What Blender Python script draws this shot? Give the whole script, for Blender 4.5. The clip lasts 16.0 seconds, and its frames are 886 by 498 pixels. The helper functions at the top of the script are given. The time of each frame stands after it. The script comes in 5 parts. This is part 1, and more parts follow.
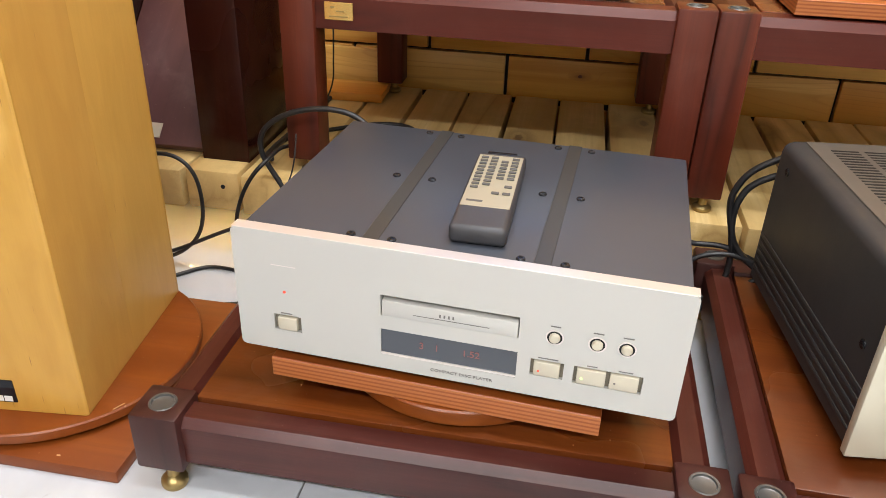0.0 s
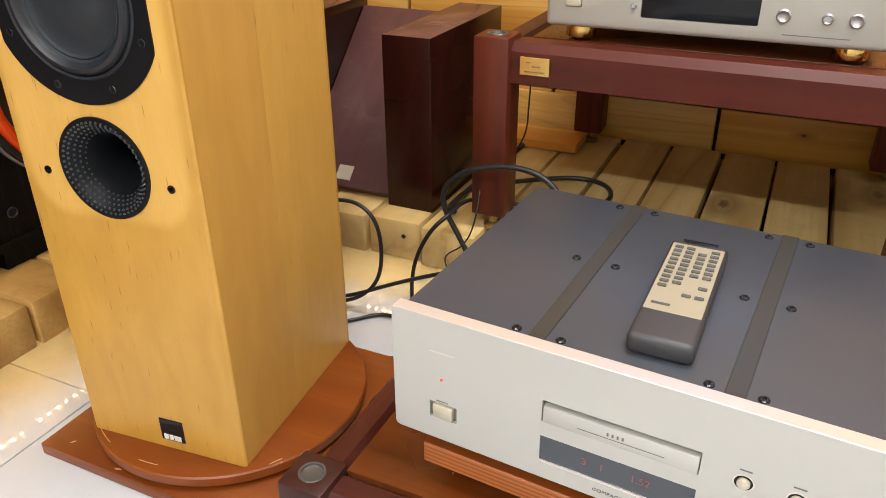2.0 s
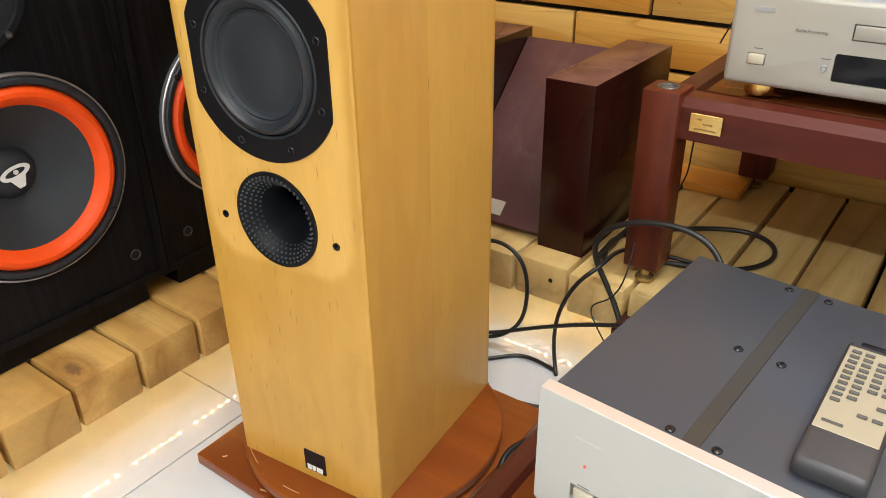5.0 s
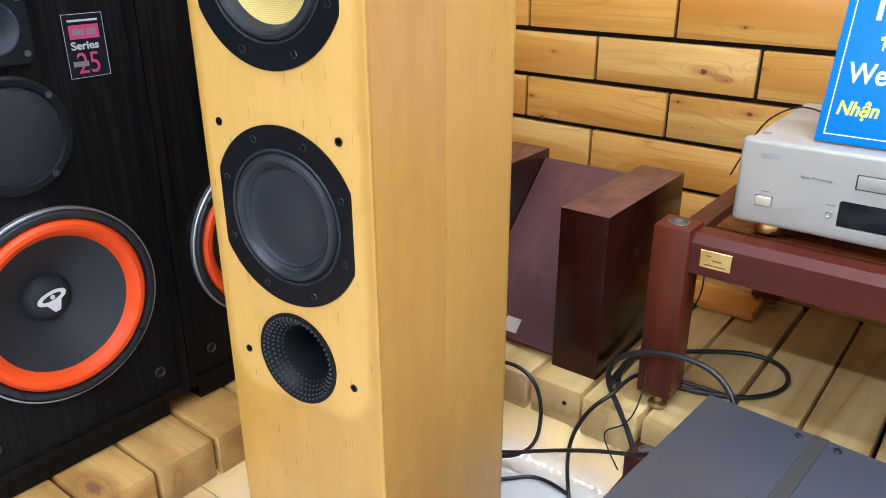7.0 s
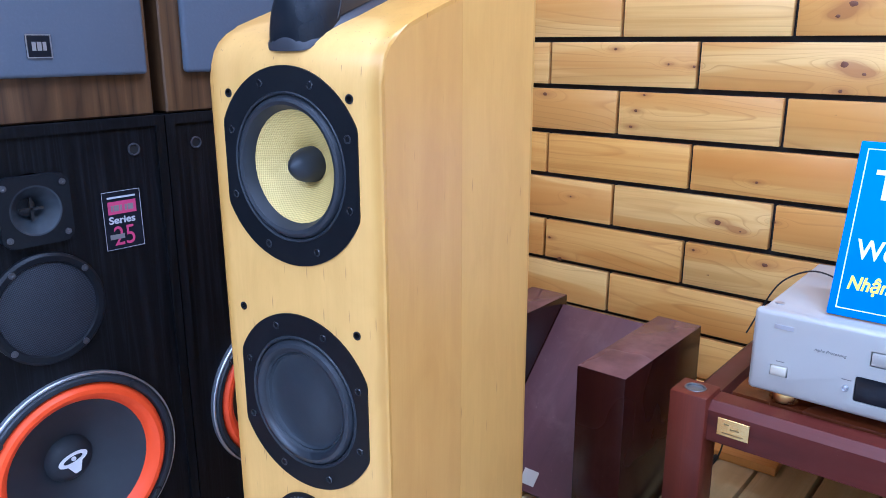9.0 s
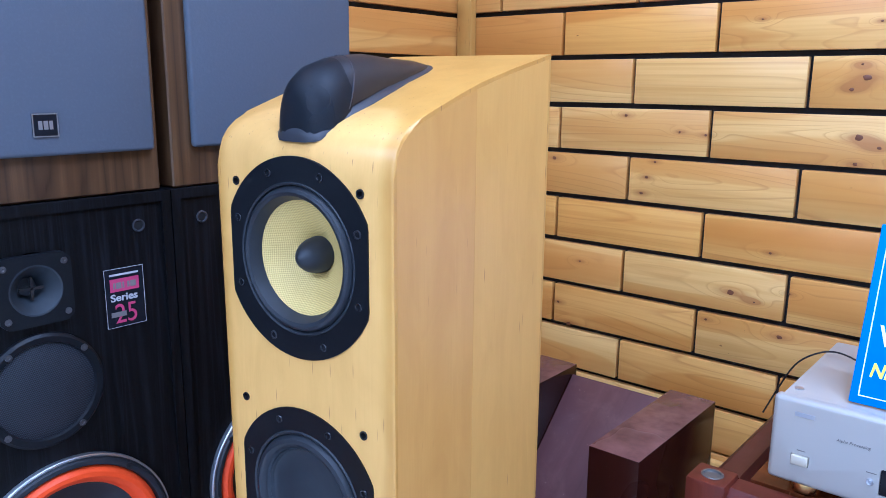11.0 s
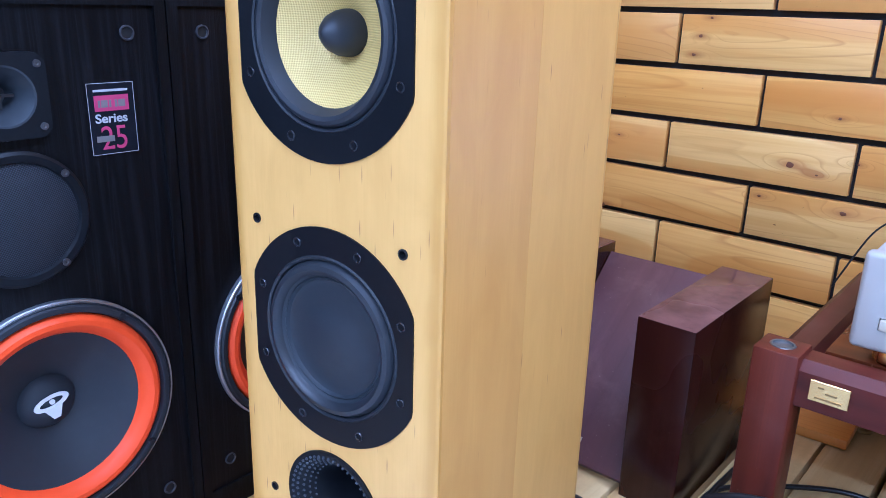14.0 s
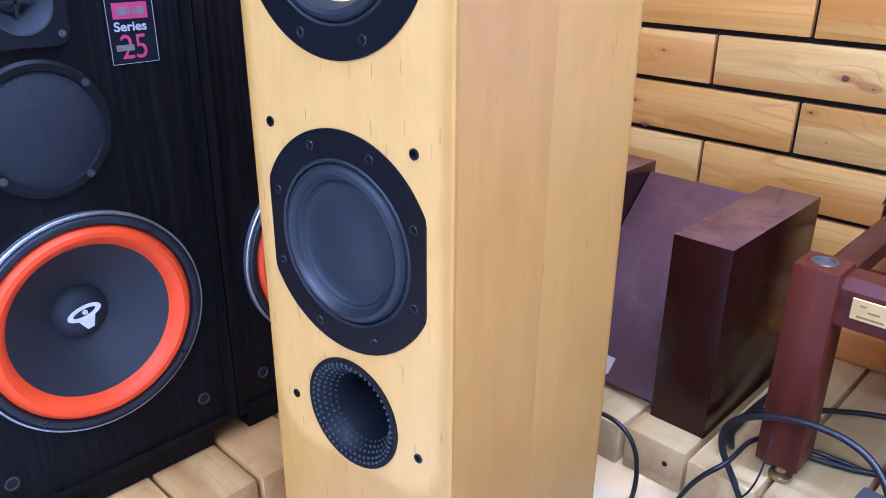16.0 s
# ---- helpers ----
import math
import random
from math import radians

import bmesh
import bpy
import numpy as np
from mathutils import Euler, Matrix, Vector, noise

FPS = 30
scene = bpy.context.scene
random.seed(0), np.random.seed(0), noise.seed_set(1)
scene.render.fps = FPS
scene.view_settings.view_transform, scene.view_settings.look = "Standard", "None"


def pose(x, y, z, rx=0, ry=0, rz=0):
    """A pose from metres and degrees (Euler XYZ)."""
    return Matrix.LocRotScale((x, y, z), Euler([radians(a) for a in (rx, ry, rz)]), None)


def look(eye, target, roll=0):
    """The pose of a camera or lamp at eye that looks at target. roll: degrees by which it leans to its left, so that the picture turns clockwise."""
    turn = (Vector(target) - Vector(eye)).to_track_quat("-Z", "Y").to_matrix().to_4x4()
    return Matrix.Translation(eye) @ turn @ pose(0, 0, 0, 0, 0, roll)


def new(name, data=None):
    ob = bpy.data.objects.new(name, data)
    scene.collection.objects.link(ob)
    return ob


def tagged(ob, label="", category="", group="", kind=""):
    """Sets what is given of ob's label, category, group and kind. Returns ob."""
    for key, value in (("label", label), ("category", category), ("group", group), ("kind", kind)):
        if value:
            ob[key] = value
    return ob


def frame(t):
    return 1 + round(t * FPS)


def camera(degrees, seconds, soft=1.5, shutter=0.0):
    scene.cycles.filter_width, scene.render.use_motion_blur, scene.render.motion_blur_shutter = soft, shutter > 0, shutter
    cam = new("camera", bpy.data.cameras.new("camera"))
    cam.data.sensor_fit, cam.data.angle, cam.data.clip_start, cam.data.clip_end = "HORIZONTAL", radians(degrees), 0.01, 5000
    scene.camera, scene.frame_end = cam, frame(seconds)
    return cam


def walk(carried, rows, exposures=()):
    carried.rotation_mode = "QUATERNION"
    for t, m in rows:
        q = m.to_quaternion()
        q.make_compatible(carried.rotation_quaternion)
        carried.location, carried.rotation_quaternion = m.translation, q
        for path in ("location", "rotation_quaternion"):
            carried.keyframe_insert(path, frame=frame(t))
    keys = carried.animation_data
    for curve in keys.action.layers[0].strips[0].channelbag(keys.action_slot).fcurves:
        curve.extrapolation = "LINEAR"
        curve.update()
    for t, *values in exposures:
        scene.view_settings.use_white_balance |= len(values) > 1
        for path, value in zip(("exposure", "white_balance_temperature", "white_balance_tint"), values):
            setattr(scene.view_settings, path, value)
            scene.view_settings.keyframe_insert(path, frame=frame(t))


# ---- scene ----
cam = camera(59.9, 16.0, soft=0.9)
PATH = [
    (0, (0.115, 0.034, 0.682), (-0.163, 1.764, -0.283), 2.0),
    (0.5, (0.115, 0.03, 0.681), (-0.2, 1.76, -0.273), 2.0),
    (1, (0.115, 0.03, 0.7), (-0.246, 1.755, -0.247), 2.0),
    (1.5, (0.116, 0.078, 0.705), (-0.444, 1.759, -0.222), 0.9),
    (2, (0.106, 0.132, 0.712), (-0.65, 1.735, -0.215), -0.4),
    (2.5, (0.104, 0.165, 0.723), (-0.787, 1.69, -0.214), -1.8),
    (3, (0.099, 0.176, 0.737), (-0.869, 1.646, -0.213), -2.6),
    (3.5, (0.087, 0.173, 0.751), (-0.909, 1.617, -0.21), -2.1),
    (3.7, (0.08, 0.17, 0.757), (-0.921, 1.608, -0.207), -1.7),
    (5.8, (0.063, 0.158, 0.816), (-1.014, 1.581, -0.086), -0.5),
    (6, (0.063, 0.158, 0.827), (-1.023, 1.586, -0.057), -0.4),
    (6.5, (0.063, 0.162, 0.847), (-1.049, 1.602, 0.017), -0.3),
    (7, (0.067, 0.163, 0.868), (-1.07, 1.617, 0.098), -0.2),
    (7.5, (0.065, 0.168, 0.882), (-1.097, 1.632, 0.172), -0.1),
    (8, (0.063, 0.168, 0.898), (-1.125, 1.64, 0.25), 0.0),
    (8.5, (0.067, 0.172, 0.926), (-1.148, 1.65, 0.343), -0.1),
    (9, (0.069, 0.173, 0.962), (-1.166, 1.657, 0.44), -0.1),
    (9.5, (0.065, 0.177, 0.994), (-1.185, 1.666, 0.526), -0.1),
    (9.7, (0.06, 0.182, 1.008), (-1.195, 1.673, 0.558), -0.1),
    (11.8, (0.037, 0.217, 1.002), (-1.222, 1.713, 0.581), 0.9),
    (12, (0.04, 0.226, 0.992), (-1.215, 1.723, 0.565), 1.1),
    (12.5, (0.011, 0.235, 0.973), (-1.233, 1.734, 0.52), 1.7),
    (13, (-0.025, 0.235, 0.918), (-1.258, 1.731, 0.428), 2.1),
    (13.5, (-0.058, 0.247, 0.875), (-1.285, 1.73, 0.331), 2.0),
    (14, (-0.067, 0.259, 0.866), (-1.298, 1.711, 0.253), 1.6),
    (14.5, (-0.065, 0.276, 0.85), (-1.309, 1.686, 0.167), 0.2),
    (15, (-0.06, 0.279, 0.846), (-1.336, 1.638, 0.122), -0.2),
    (15.5, (-0.053, 0.283, 0.842), (-1.338, 1.617, 0.089), 0.1),
    (16, (-0.053, 0.285, 0.836), (-1.335, 1.61, 0.062), 0.4),
]
EXPOSURES = [(0.0, 0.12, 6650, 13), (3.5, 0.0, 6950, 11), (6.0, 0.12, 6250, 8), (7.0, 0.22, 5450, 10), (7.5, 0.25, 4950, 13), (8.0, 0.25, 4520, 17), (8.5, 0.22, 4380, 19), (9.5, 0.11, 4320, 20), (12.5, 0.06, 4280, 18), (14.0, 0.27, 4220, 22), (16.0, 0.36, 4280, 27)]
walk(cam, [(t, look(eye, target, roll)) for t, eye, target, roll in PATH], EXPOSURES)

# ---- light ----
world = bpy.data.worlds.new("world")
scene.world = world
world.use_nodes = True
world.node_tree.nodes["Background"].inputs[0].default_value = (0.75, 0.85, 1.0, 1)
world.node_tree.nodes["Background"].inputs[1].default_value = 0.15


def area_lamp(name, eye, target, sx, sy, watts, colour):
    data = bpy.data.lights.new(name, "AREA")
    data.shape, data.size, data.size_y, data.energy, data.color = "RECTANGLE", sx, sy, watts, colour
    ob = new(name, data)
    ob.matrix_world = look(eye, target)
    return ob


TUBES = [(-0.7, -1.55, 46), (0.8, -1.55, 47), (-0.75, 0.3, 5), (0.6, 0.3, 18), (0.45, 1.0, 28)]
for tx, ty, watts in TUBES:
    area_lamp("tube_light", (tx, ty, 2.58), (tx, ty, 0), 1.15, 0.12, watts, (0.93, 0.97, 1.0)).matrix_world = pose(tx, ty, 2.58)

# ---- materials ----
MATS = {}


def nodes_of(name, rough=0.5, metal=0.0):
    m = bpy.data.materials.new(name)
    m.use_nodes = True
    nt = m.node_tree
    b = nt.nodes["Principled BSDF"]
    b.inputs["Roughness"].default_value, b.inputs["Metallic"].default_value = rough, metal
    return m, nt, b


def coords(nt, scale=(1, 1, 1), shift=True, turn=(0, 0, 0)):
    tc = nt.nodes.new("ShaderNodeTexCoord")
    mp = nt.nodes.new("ShaderNodeMapping")
    mp.inputs["Scale"].default_value = scale
    mp.inputs["Rotation"].default_value = turn
    out = tc.outputs["Object"]
    if shift:
        oi = nt.nodes.new("ShaderNodeObjectInfo")
        mul = nt.nodes.new("ShaderNodeVectorMath")
        mul.operation = "MULTIPLY_ADD"
        comb = nt.nodes.new("ShaderNodeCombineXYZ")
        for k, f in enumerate((17.0, 31.0, 43.0)):
            mm = nt.nodes.new("ShaderNodeMath")
            mm.operation = "MULTIPLY"
            mm.inputs[1].default_value = f
            nt.links.new(oi.outputs["Random"], mm.inputs[0])
            nt.links.new(mm.outputs[0], comb.inputs[k])
        mul.inputs[1].default_value = (1, 1, 1)
        nt.links.new(out, mul.inputs[0])
        nt.links.new(comb.outputs[0], mul.inputs[2])
        out = mul.outputs[0]
    nt.links.new(out, mp.inputs["Vector"])
    return mp.outputs["Vector"]


def noise_node(nt, vec, scale, detail=4, rough=0.55, distort=0.0):
    n = nt.nodes.new("ShaderNodeTexNoise")
    n.inputs["Scale"].default_value, n.inputs["Detail"].default_value = scale, detail
    n.inputs["Roughness"].default_value, n.inputs["Distortion"].default_value = rough, distort
    nt.links.new(vec, n.inputs["Vector"])
    return n.outputs["Fac"]


def ramp(nt, fac, stops):
    r = nt.nodes.new("ShaderNodeValToRGB")
    e = r.color_ramp.elements
    while len(e) < len(stops):
        e.new(0.5)
    for k, (p, c) in enumerate(stops):
        e[k].position = p
        e[k].color = (*c, 1) if len(c) == 3 else c
    nt.links.new(fac, r.inputs[0])
    return r.outputs[0]


def mix(nt, a, b, fac, mode="MIX"):
    m = nt.nodes.new("ShaderNodeMix")
    m.data_type, m.blend_type = "RGBA", mode
    for k, v in ((6, a), (7, b), (0, fac)):
        if isinstance(v, (int, float)):
            m.inputs[k].default_value = v
        elif isinstance(v, tuple):
            m.inputs[k].default_value = (*v, 1)
        else:
            nt.links.new(v, m.inputs[k])
    return m.outputs[2]


def bump(nt, b, height, strength=0.1, distance=0.002):
    n = nt.nodes.new("ShaderNodeBump")
    n.inputs["Strength"].default_value, n.inputs["Distance"].default_value = strength, distance
    nt.links.new(height, n.inputs["Height"])
    nt.links.new(n.outputs[0], b.inputs["Normal"])


def grey(v):
    return (v, v, v)


def plain(name, colour, rough=0.5, metal=0.0, vary=0.12, grain=60.0, relief=0.0, smear=0.12, shine=0.5):
    """A painted, moulded or metal surface with faint mottling, dust and smears."""
    if name in MATS:
        return MATS[name]
    m, nt, b = nodes_of(name, rough, metal)
    b.inputs["Specular IOR Level"].default_value = shine
    v = coords(nt)
    n1, n2 = noise_node(nt, v, 6.0, 5), noise_node(nt, v, grain, 3)
    c = mix(nt, tuple(x * (1 - vary) for x in colour), tuple(min(1, x * (1 + vary)) for x in colour), n1)
    if vary > 0.05:
        c = mix(nt, c, tuple(min(1, x * (1 + vary) + 0.004) for x in colour), ramp(nt, n2, [(0.5, grey(0)), (0.8, grey(0.5))]))
    nt.links.new(c, b.inputs["Base Color"])
    if vary <= 0.05:
        MATS[name] = m
        return m
    rr = ramp(nt, n1, [(0.3, grey(max(0.02, rough - smear))), (0.7, grey(min(1, rough + smear)))])
    nt.links.new(rr, b.inputs["Roughness"])
    if relief:
        bump(nt, b, n2, relief, 0.001)
    MATS[name] = m
    return m


def glow(name, colour, strength):
    m, nt, b = nodes_of(name)
    b.inputs["Base Color"].default_value = (*colour, 1)
    b.inputs["Emission Color"].default_value = (*colour, 1)
    b.inputs["Emission Strength"].default_value = strength
    return m


def wood(name, dark, mid, light, axis=2, size=1.0, rough=0.4, flecks=None, knots=None, relief=0.06, spread=0.0, dirt=0.0, coat=0.0, rings=9.0, shine=0.5, blush=None, few_at=0.87, wash=0.6, long=0.55, dust=0.0, mottle=0.0, fleck_size=(230.0, 150.0, 26.0)):
    """Wood with its grain along one axis; each object takes its own stretch of the log."""
    m, nt, b = nodes_of(name, rough)
    b.inputs["Specular IOR Level"].default_value = shine
    s = [7.0 / size] * 3
    s[axis] = long / size
    v = coords(nt, tuple(s))
    warp = noise_node(nt, v, 1.0, 3, 0.5, 0.6)
    w = nt.nodes.new("ShaderNodeMath")
    w.operation = "MULTIPLY"
    w.inputs[1].default_value = rings
    nt.links.new(warp, w.inputs[0])
    sn = nt.nodes.new("ShaderNodeMath")
    sn.operation = "PINGPONG"
    sn.inputs[1].default_value = 1.0
    nt.links.new(w.outputs[0], sn.inputs[0])
    fs = [70.0 / size] * 3
    fs[axis] = 2.2 / size
    fine = noise_node(nt, coords(nt, tuple(fs)), 3.0, 4, 0.65)
    c = ramp(nt, sn.outputs[0], [(0.0, light), (0.45, mid), (0.80, tuple(0.6 * a + 0.4 * d for a, d in zip(mid, dark))), (1.0, dark)])
    c = mix(nt, c, tuple(0.55 * a + 0.45 * d for a, d in zip(mid, dark)), ramp(nt, fine, [(0.42, grey(0)), (0.75, grey(0.7))]))
    big = noise_node(nt, coords(nt), 3.0, 3)
    c = mix(nt, c, mid, ramp(nt, big, [(0.35, grey(0.0)), (0.7, grey(wash))]))
    if mottle:
        ms = [26.0] * 3
        ms[axis] = 9.0
        cloud = noise_node(nt, coords(nt, tuple(ms)), 1.0, 3, 0.55, 0.7)
        c = mix(nt, c, mix(nt, c, (1 - mottle, 1 - 1.35 * mottle, 1 - 1.9 * mottle), 1.0, "MULTIPLY"), ramp(nt, cloud, [(0.38, grey(0)), (0.62, grey(1))]))
    if blush:
        bs = [9.0] * 3
        bs[axis] = 1.6
        c = mix(nt, c, blush, ramp(nt, noise_node(nt, coords(nt, tuple(bs)), 1.0, 2, 0.4, 0.4), [(0.52, grey(0)), (0.60, grey(0.55)), (0.75, grey(0.75))]))
    if flecks:
        ks = list(fleck_size)
        vo = nt.nodes.new("ShaderNodeTexVoronoi")
        vo.inputs["Scale"].default_value = 1.0
        vo.inputs["Randomness"].default_value = 1.0
        nt.links.new(coords(nt, tuple(ks)), vo.inputs["Vector"])
        pick = nt.nodes.new("ShaderNodeSeparateColor")
        nt.links.new(vo.outputs["Color"], pick.inputs[0])
        few = ramp(nt, pick.outputs[0], [(few_at, grey(0)), (few_at + 0.01, grey(1))])
        spot = ramp(nt, vo.outputs["Distance"], [(0.10, grey(0.9)), (0.28, grey(0))])
        c = mix(nt, c, flecks, mix(nt, (0, 0, 0), spot, few))
    if knots:
        ks = [9.0] * 3
        ks[axis] = 4.5
        vo = nt.nodes.new("ShaderNodeTexVoronoi")
        vo.inputs["Scale"].default_value = 1.0
        wv = nt.nodes.new("ShaderNodeVectorMath")
        wv.operation = "ADD"
        nv = nt.nodes.new("ShaderNodeTexNoise")
        nv.inputs["Scale"].default_value = 30.0
        sc = nt.nodes.new("ShaderNodeVectorMath")
        sc.operation = "SCALE"
        sc.inputs["Scale"].default_value = 0.10
        cv = coords(nt, tuple(ks))
        nt.links.new(cv, nv.inputs["Vector"])
        nt.links.new(nv.outputs["Color"], sc.inputs[0])
        nt.links.new(cv, wv.inputs[0])
        nt.links.new(sc.outputs[0], wv.inputs[1])
        nt.links.new(wv.outputs[0], vo.inputs["Vector"])
        pick = nt.nodes.new("ShaderNodeSeparateColor")
        nt.links.new(vo.outputs["Color"], pick.inputs[0])
        few = ramp(nt, pick.outputs[1], [(0.60, grey(0)), (0.64, grey(1))])
        halo = ramp(nt, vo.outputs["Distance"], [(0.06, grey(0.85)), (0.13, grey(0.5)), (0.16, grey(0.75)), (0.34, grey(0))])
        core = ramp(nt, vo.outputs["Distance"], [(0.055, grey(0.9)), (0.085, grey(0))])
        c = mix(nt, c, tuple(0.6 * x for x in dark), mix(nt, (0, 0, 0), halo, few))
        c = mix(nt, c, knots, mix(nt, (0, 0, 0), core, few))
    if spread:
        oi = nt.nodes.new("ShaderNodeObjectInfo")
        hs = nt.nodes.new("ShaderNodeHueSaturation")
        mr = nt.nodes.new("ShaderNodeMapRange")
        mr.inputs["To Min"].default_value, mr.inputs["To Max"].default_value = 1 - spread, 1 + spread
        nt.links.new(oi.outputs["Random"], mr.inputs["Value"])
        nt.links.new(mr.outputs[0], hs.inputs["Value"])
        nt.links.new(c, hs.inputs["Color"])
        c = hs.outputs[0]
    if dirt:
        dn = noise_node(nt, coords(nt), 9.0, 8, 0.7)
        c = mix(nt, c, tuple(0.35 * x for x in mid), ramp(nt, dn, [(0.48, grey(0)), (0.72, grey(dirt))]))
    if dust:
        veil = ramp(nt, noise_node(nt, coords(nt), 14.0, 6, 0.65, 0.5), [(0.50, grey(0)), (0.72, grey(dust))])
        c = mix(nt, c, (0.32, 0.20, 0.16), veil)
        c = mix(nt, c, (0.55, 0.46, 0.38), ramp(nt, noise_node(nt, coords(nt), 260.0, 2), [(0.745, grey(0)), (0.775, grey(2.5 * dust))]))
    nt.links.new(c, b.inputs["Base Color"])
    rr = ramp(nt, big, [(0.3, grey(max(0.05, rough - 0.08))), (0.7, grey(min(1, rough + 0.1)))])
    nt.links.new(rr, b.inputs["Roughness"])
    if coat:
        b.inputs["Coat Weight"].default_value, b.inputs["Coat Roughness"].default_value = coat, 0.18
    bump(nt, b, fine, relief, 0.002)
    return m


M_MAPLE_PALE = wood("maple_veneer_pale", (0.606, 0.338, 0.072), (0.644, 0.368, 0.082), (0.668, 0.388, 0.090), 2, 0.4, 0.36, flecks=(0.34, 0.15, 0.042), relief=0.03, rings=4.0, few_at=0.985, long=0.30, wash=0.5, mottle=0.06, fleck_size=(380.0, 290.0, 30.0))
M_MAPLE_PINK = wood("maple_veneer_pinkish", (0.565, 0.302, 0.064), (0.602, 0.329, 0.073), (0.626, 0.349, 0.080), 2, 0.4, 0.36, flecks=(0.31, 0.13, 0.036), relief=0.03, rings=4.0, few_at=0.98, long=0.30, wash=0.5, mottle=0.06, fleck_size=(380.0, 290.0, 30.0))


def aged_dimmed_maple():
    """Maple gone orange with age, its colour also darkened for the weaker light low down, but pale where the cloth
    grille covered the front.
    """
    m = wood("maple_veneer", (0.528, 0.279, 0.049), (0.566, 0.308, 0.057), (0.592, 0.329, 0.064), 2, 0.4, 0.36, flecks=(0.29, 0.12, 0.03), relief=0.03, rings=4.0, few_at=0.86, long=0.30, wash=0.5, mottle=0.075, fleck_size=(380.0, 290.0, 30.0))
    nt = m.node_tree
    b = nt.nodes["Principled BSDF"]
    old = b.inputs["Base Color"].links[0].from_socket
    tc = nt.nodes.new("ShaderNodeTexCoord")
    wob = nt.nodes.new("ShaderNodeTexNoise")
    wob.inputs["Scale"].default_value = 14.0
    nt.links.new(tc.outputs["Object"], wob.inputs["Vector"])

    def vec(op, a, c):
        n = nt.nodes.new("ShaderNodeVectorMath")
        n.operation = op
        for k, v in enumerate((a, c)):
            if isinstance(v, tuple):
                n.inputs[k].default_value = v
            elif v is not None:
                nt.links.new(v, n.inputs[k])
        return n.outputs["Value" if op == "LENGTH" else "Vector"]
    # rounded rectangle in the plane of the front, open towards the top
    p = vec("ADD", tc.outputs["Object"], vec("MULTIPLY", wob.outputs["Color"], (0.010, 0.0, 0.010)))
    q = vec("SUBTRACT", vec("ABSOLUTE", vec("SUBTRACT", p, (0.003, 0.0, 0.800)), None), (0.053, 0.004, 0.385))
    far = vec("LENGTH", vec("MAXIMUM", vec("MULTIPLY", q, (1.0, 0.9, 1.0)), (0.0, 0.0, 0.0)), None)
    cover = ramp(nt, far, [(0.045, grey(1)), (0.056, grey(0))])
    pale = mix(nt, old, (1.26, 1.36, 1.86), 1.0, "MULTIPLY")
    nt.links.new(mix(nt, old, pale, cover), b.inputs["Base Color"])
    return m


M_MAPLE = aged_dimmed_maple()
# knots of the wall's pine: place along the wall, height, radius in mm
KNOTS = [(-0.687, 0.816, 5), (-0.697, 0.781, 5), (-0.839, 0.608, 3), (-0.488, 0.597, 9), (-0.893, 0.500, 5), (-0.862, 0.451, 8),
         (-0.385, 0.524, 7), (-0.534, 0.530, 4), (-0.286, 0.920, 9), (-0.252, 0.903, 5), (-0.287, 0.872, 5), (-0.284, 1.025, 9),
         (-0.307, 1.004, 5), (-0.743, 0.945, 5), (-0.919, 0.842, 7), (0.135, 0.205, 6), (-0.44, 0.585, 3), (-0.62, 0.915, 3),
         (-0.565, 0.911, 4), (-0.670, 0.850, 4), (-0.271, 1.120, 3), (-0.473, 1.132, 3), (-0.294, 1.048, 3), (-0.418, 0.689, 4), (-0.375, 0.614, 3)]


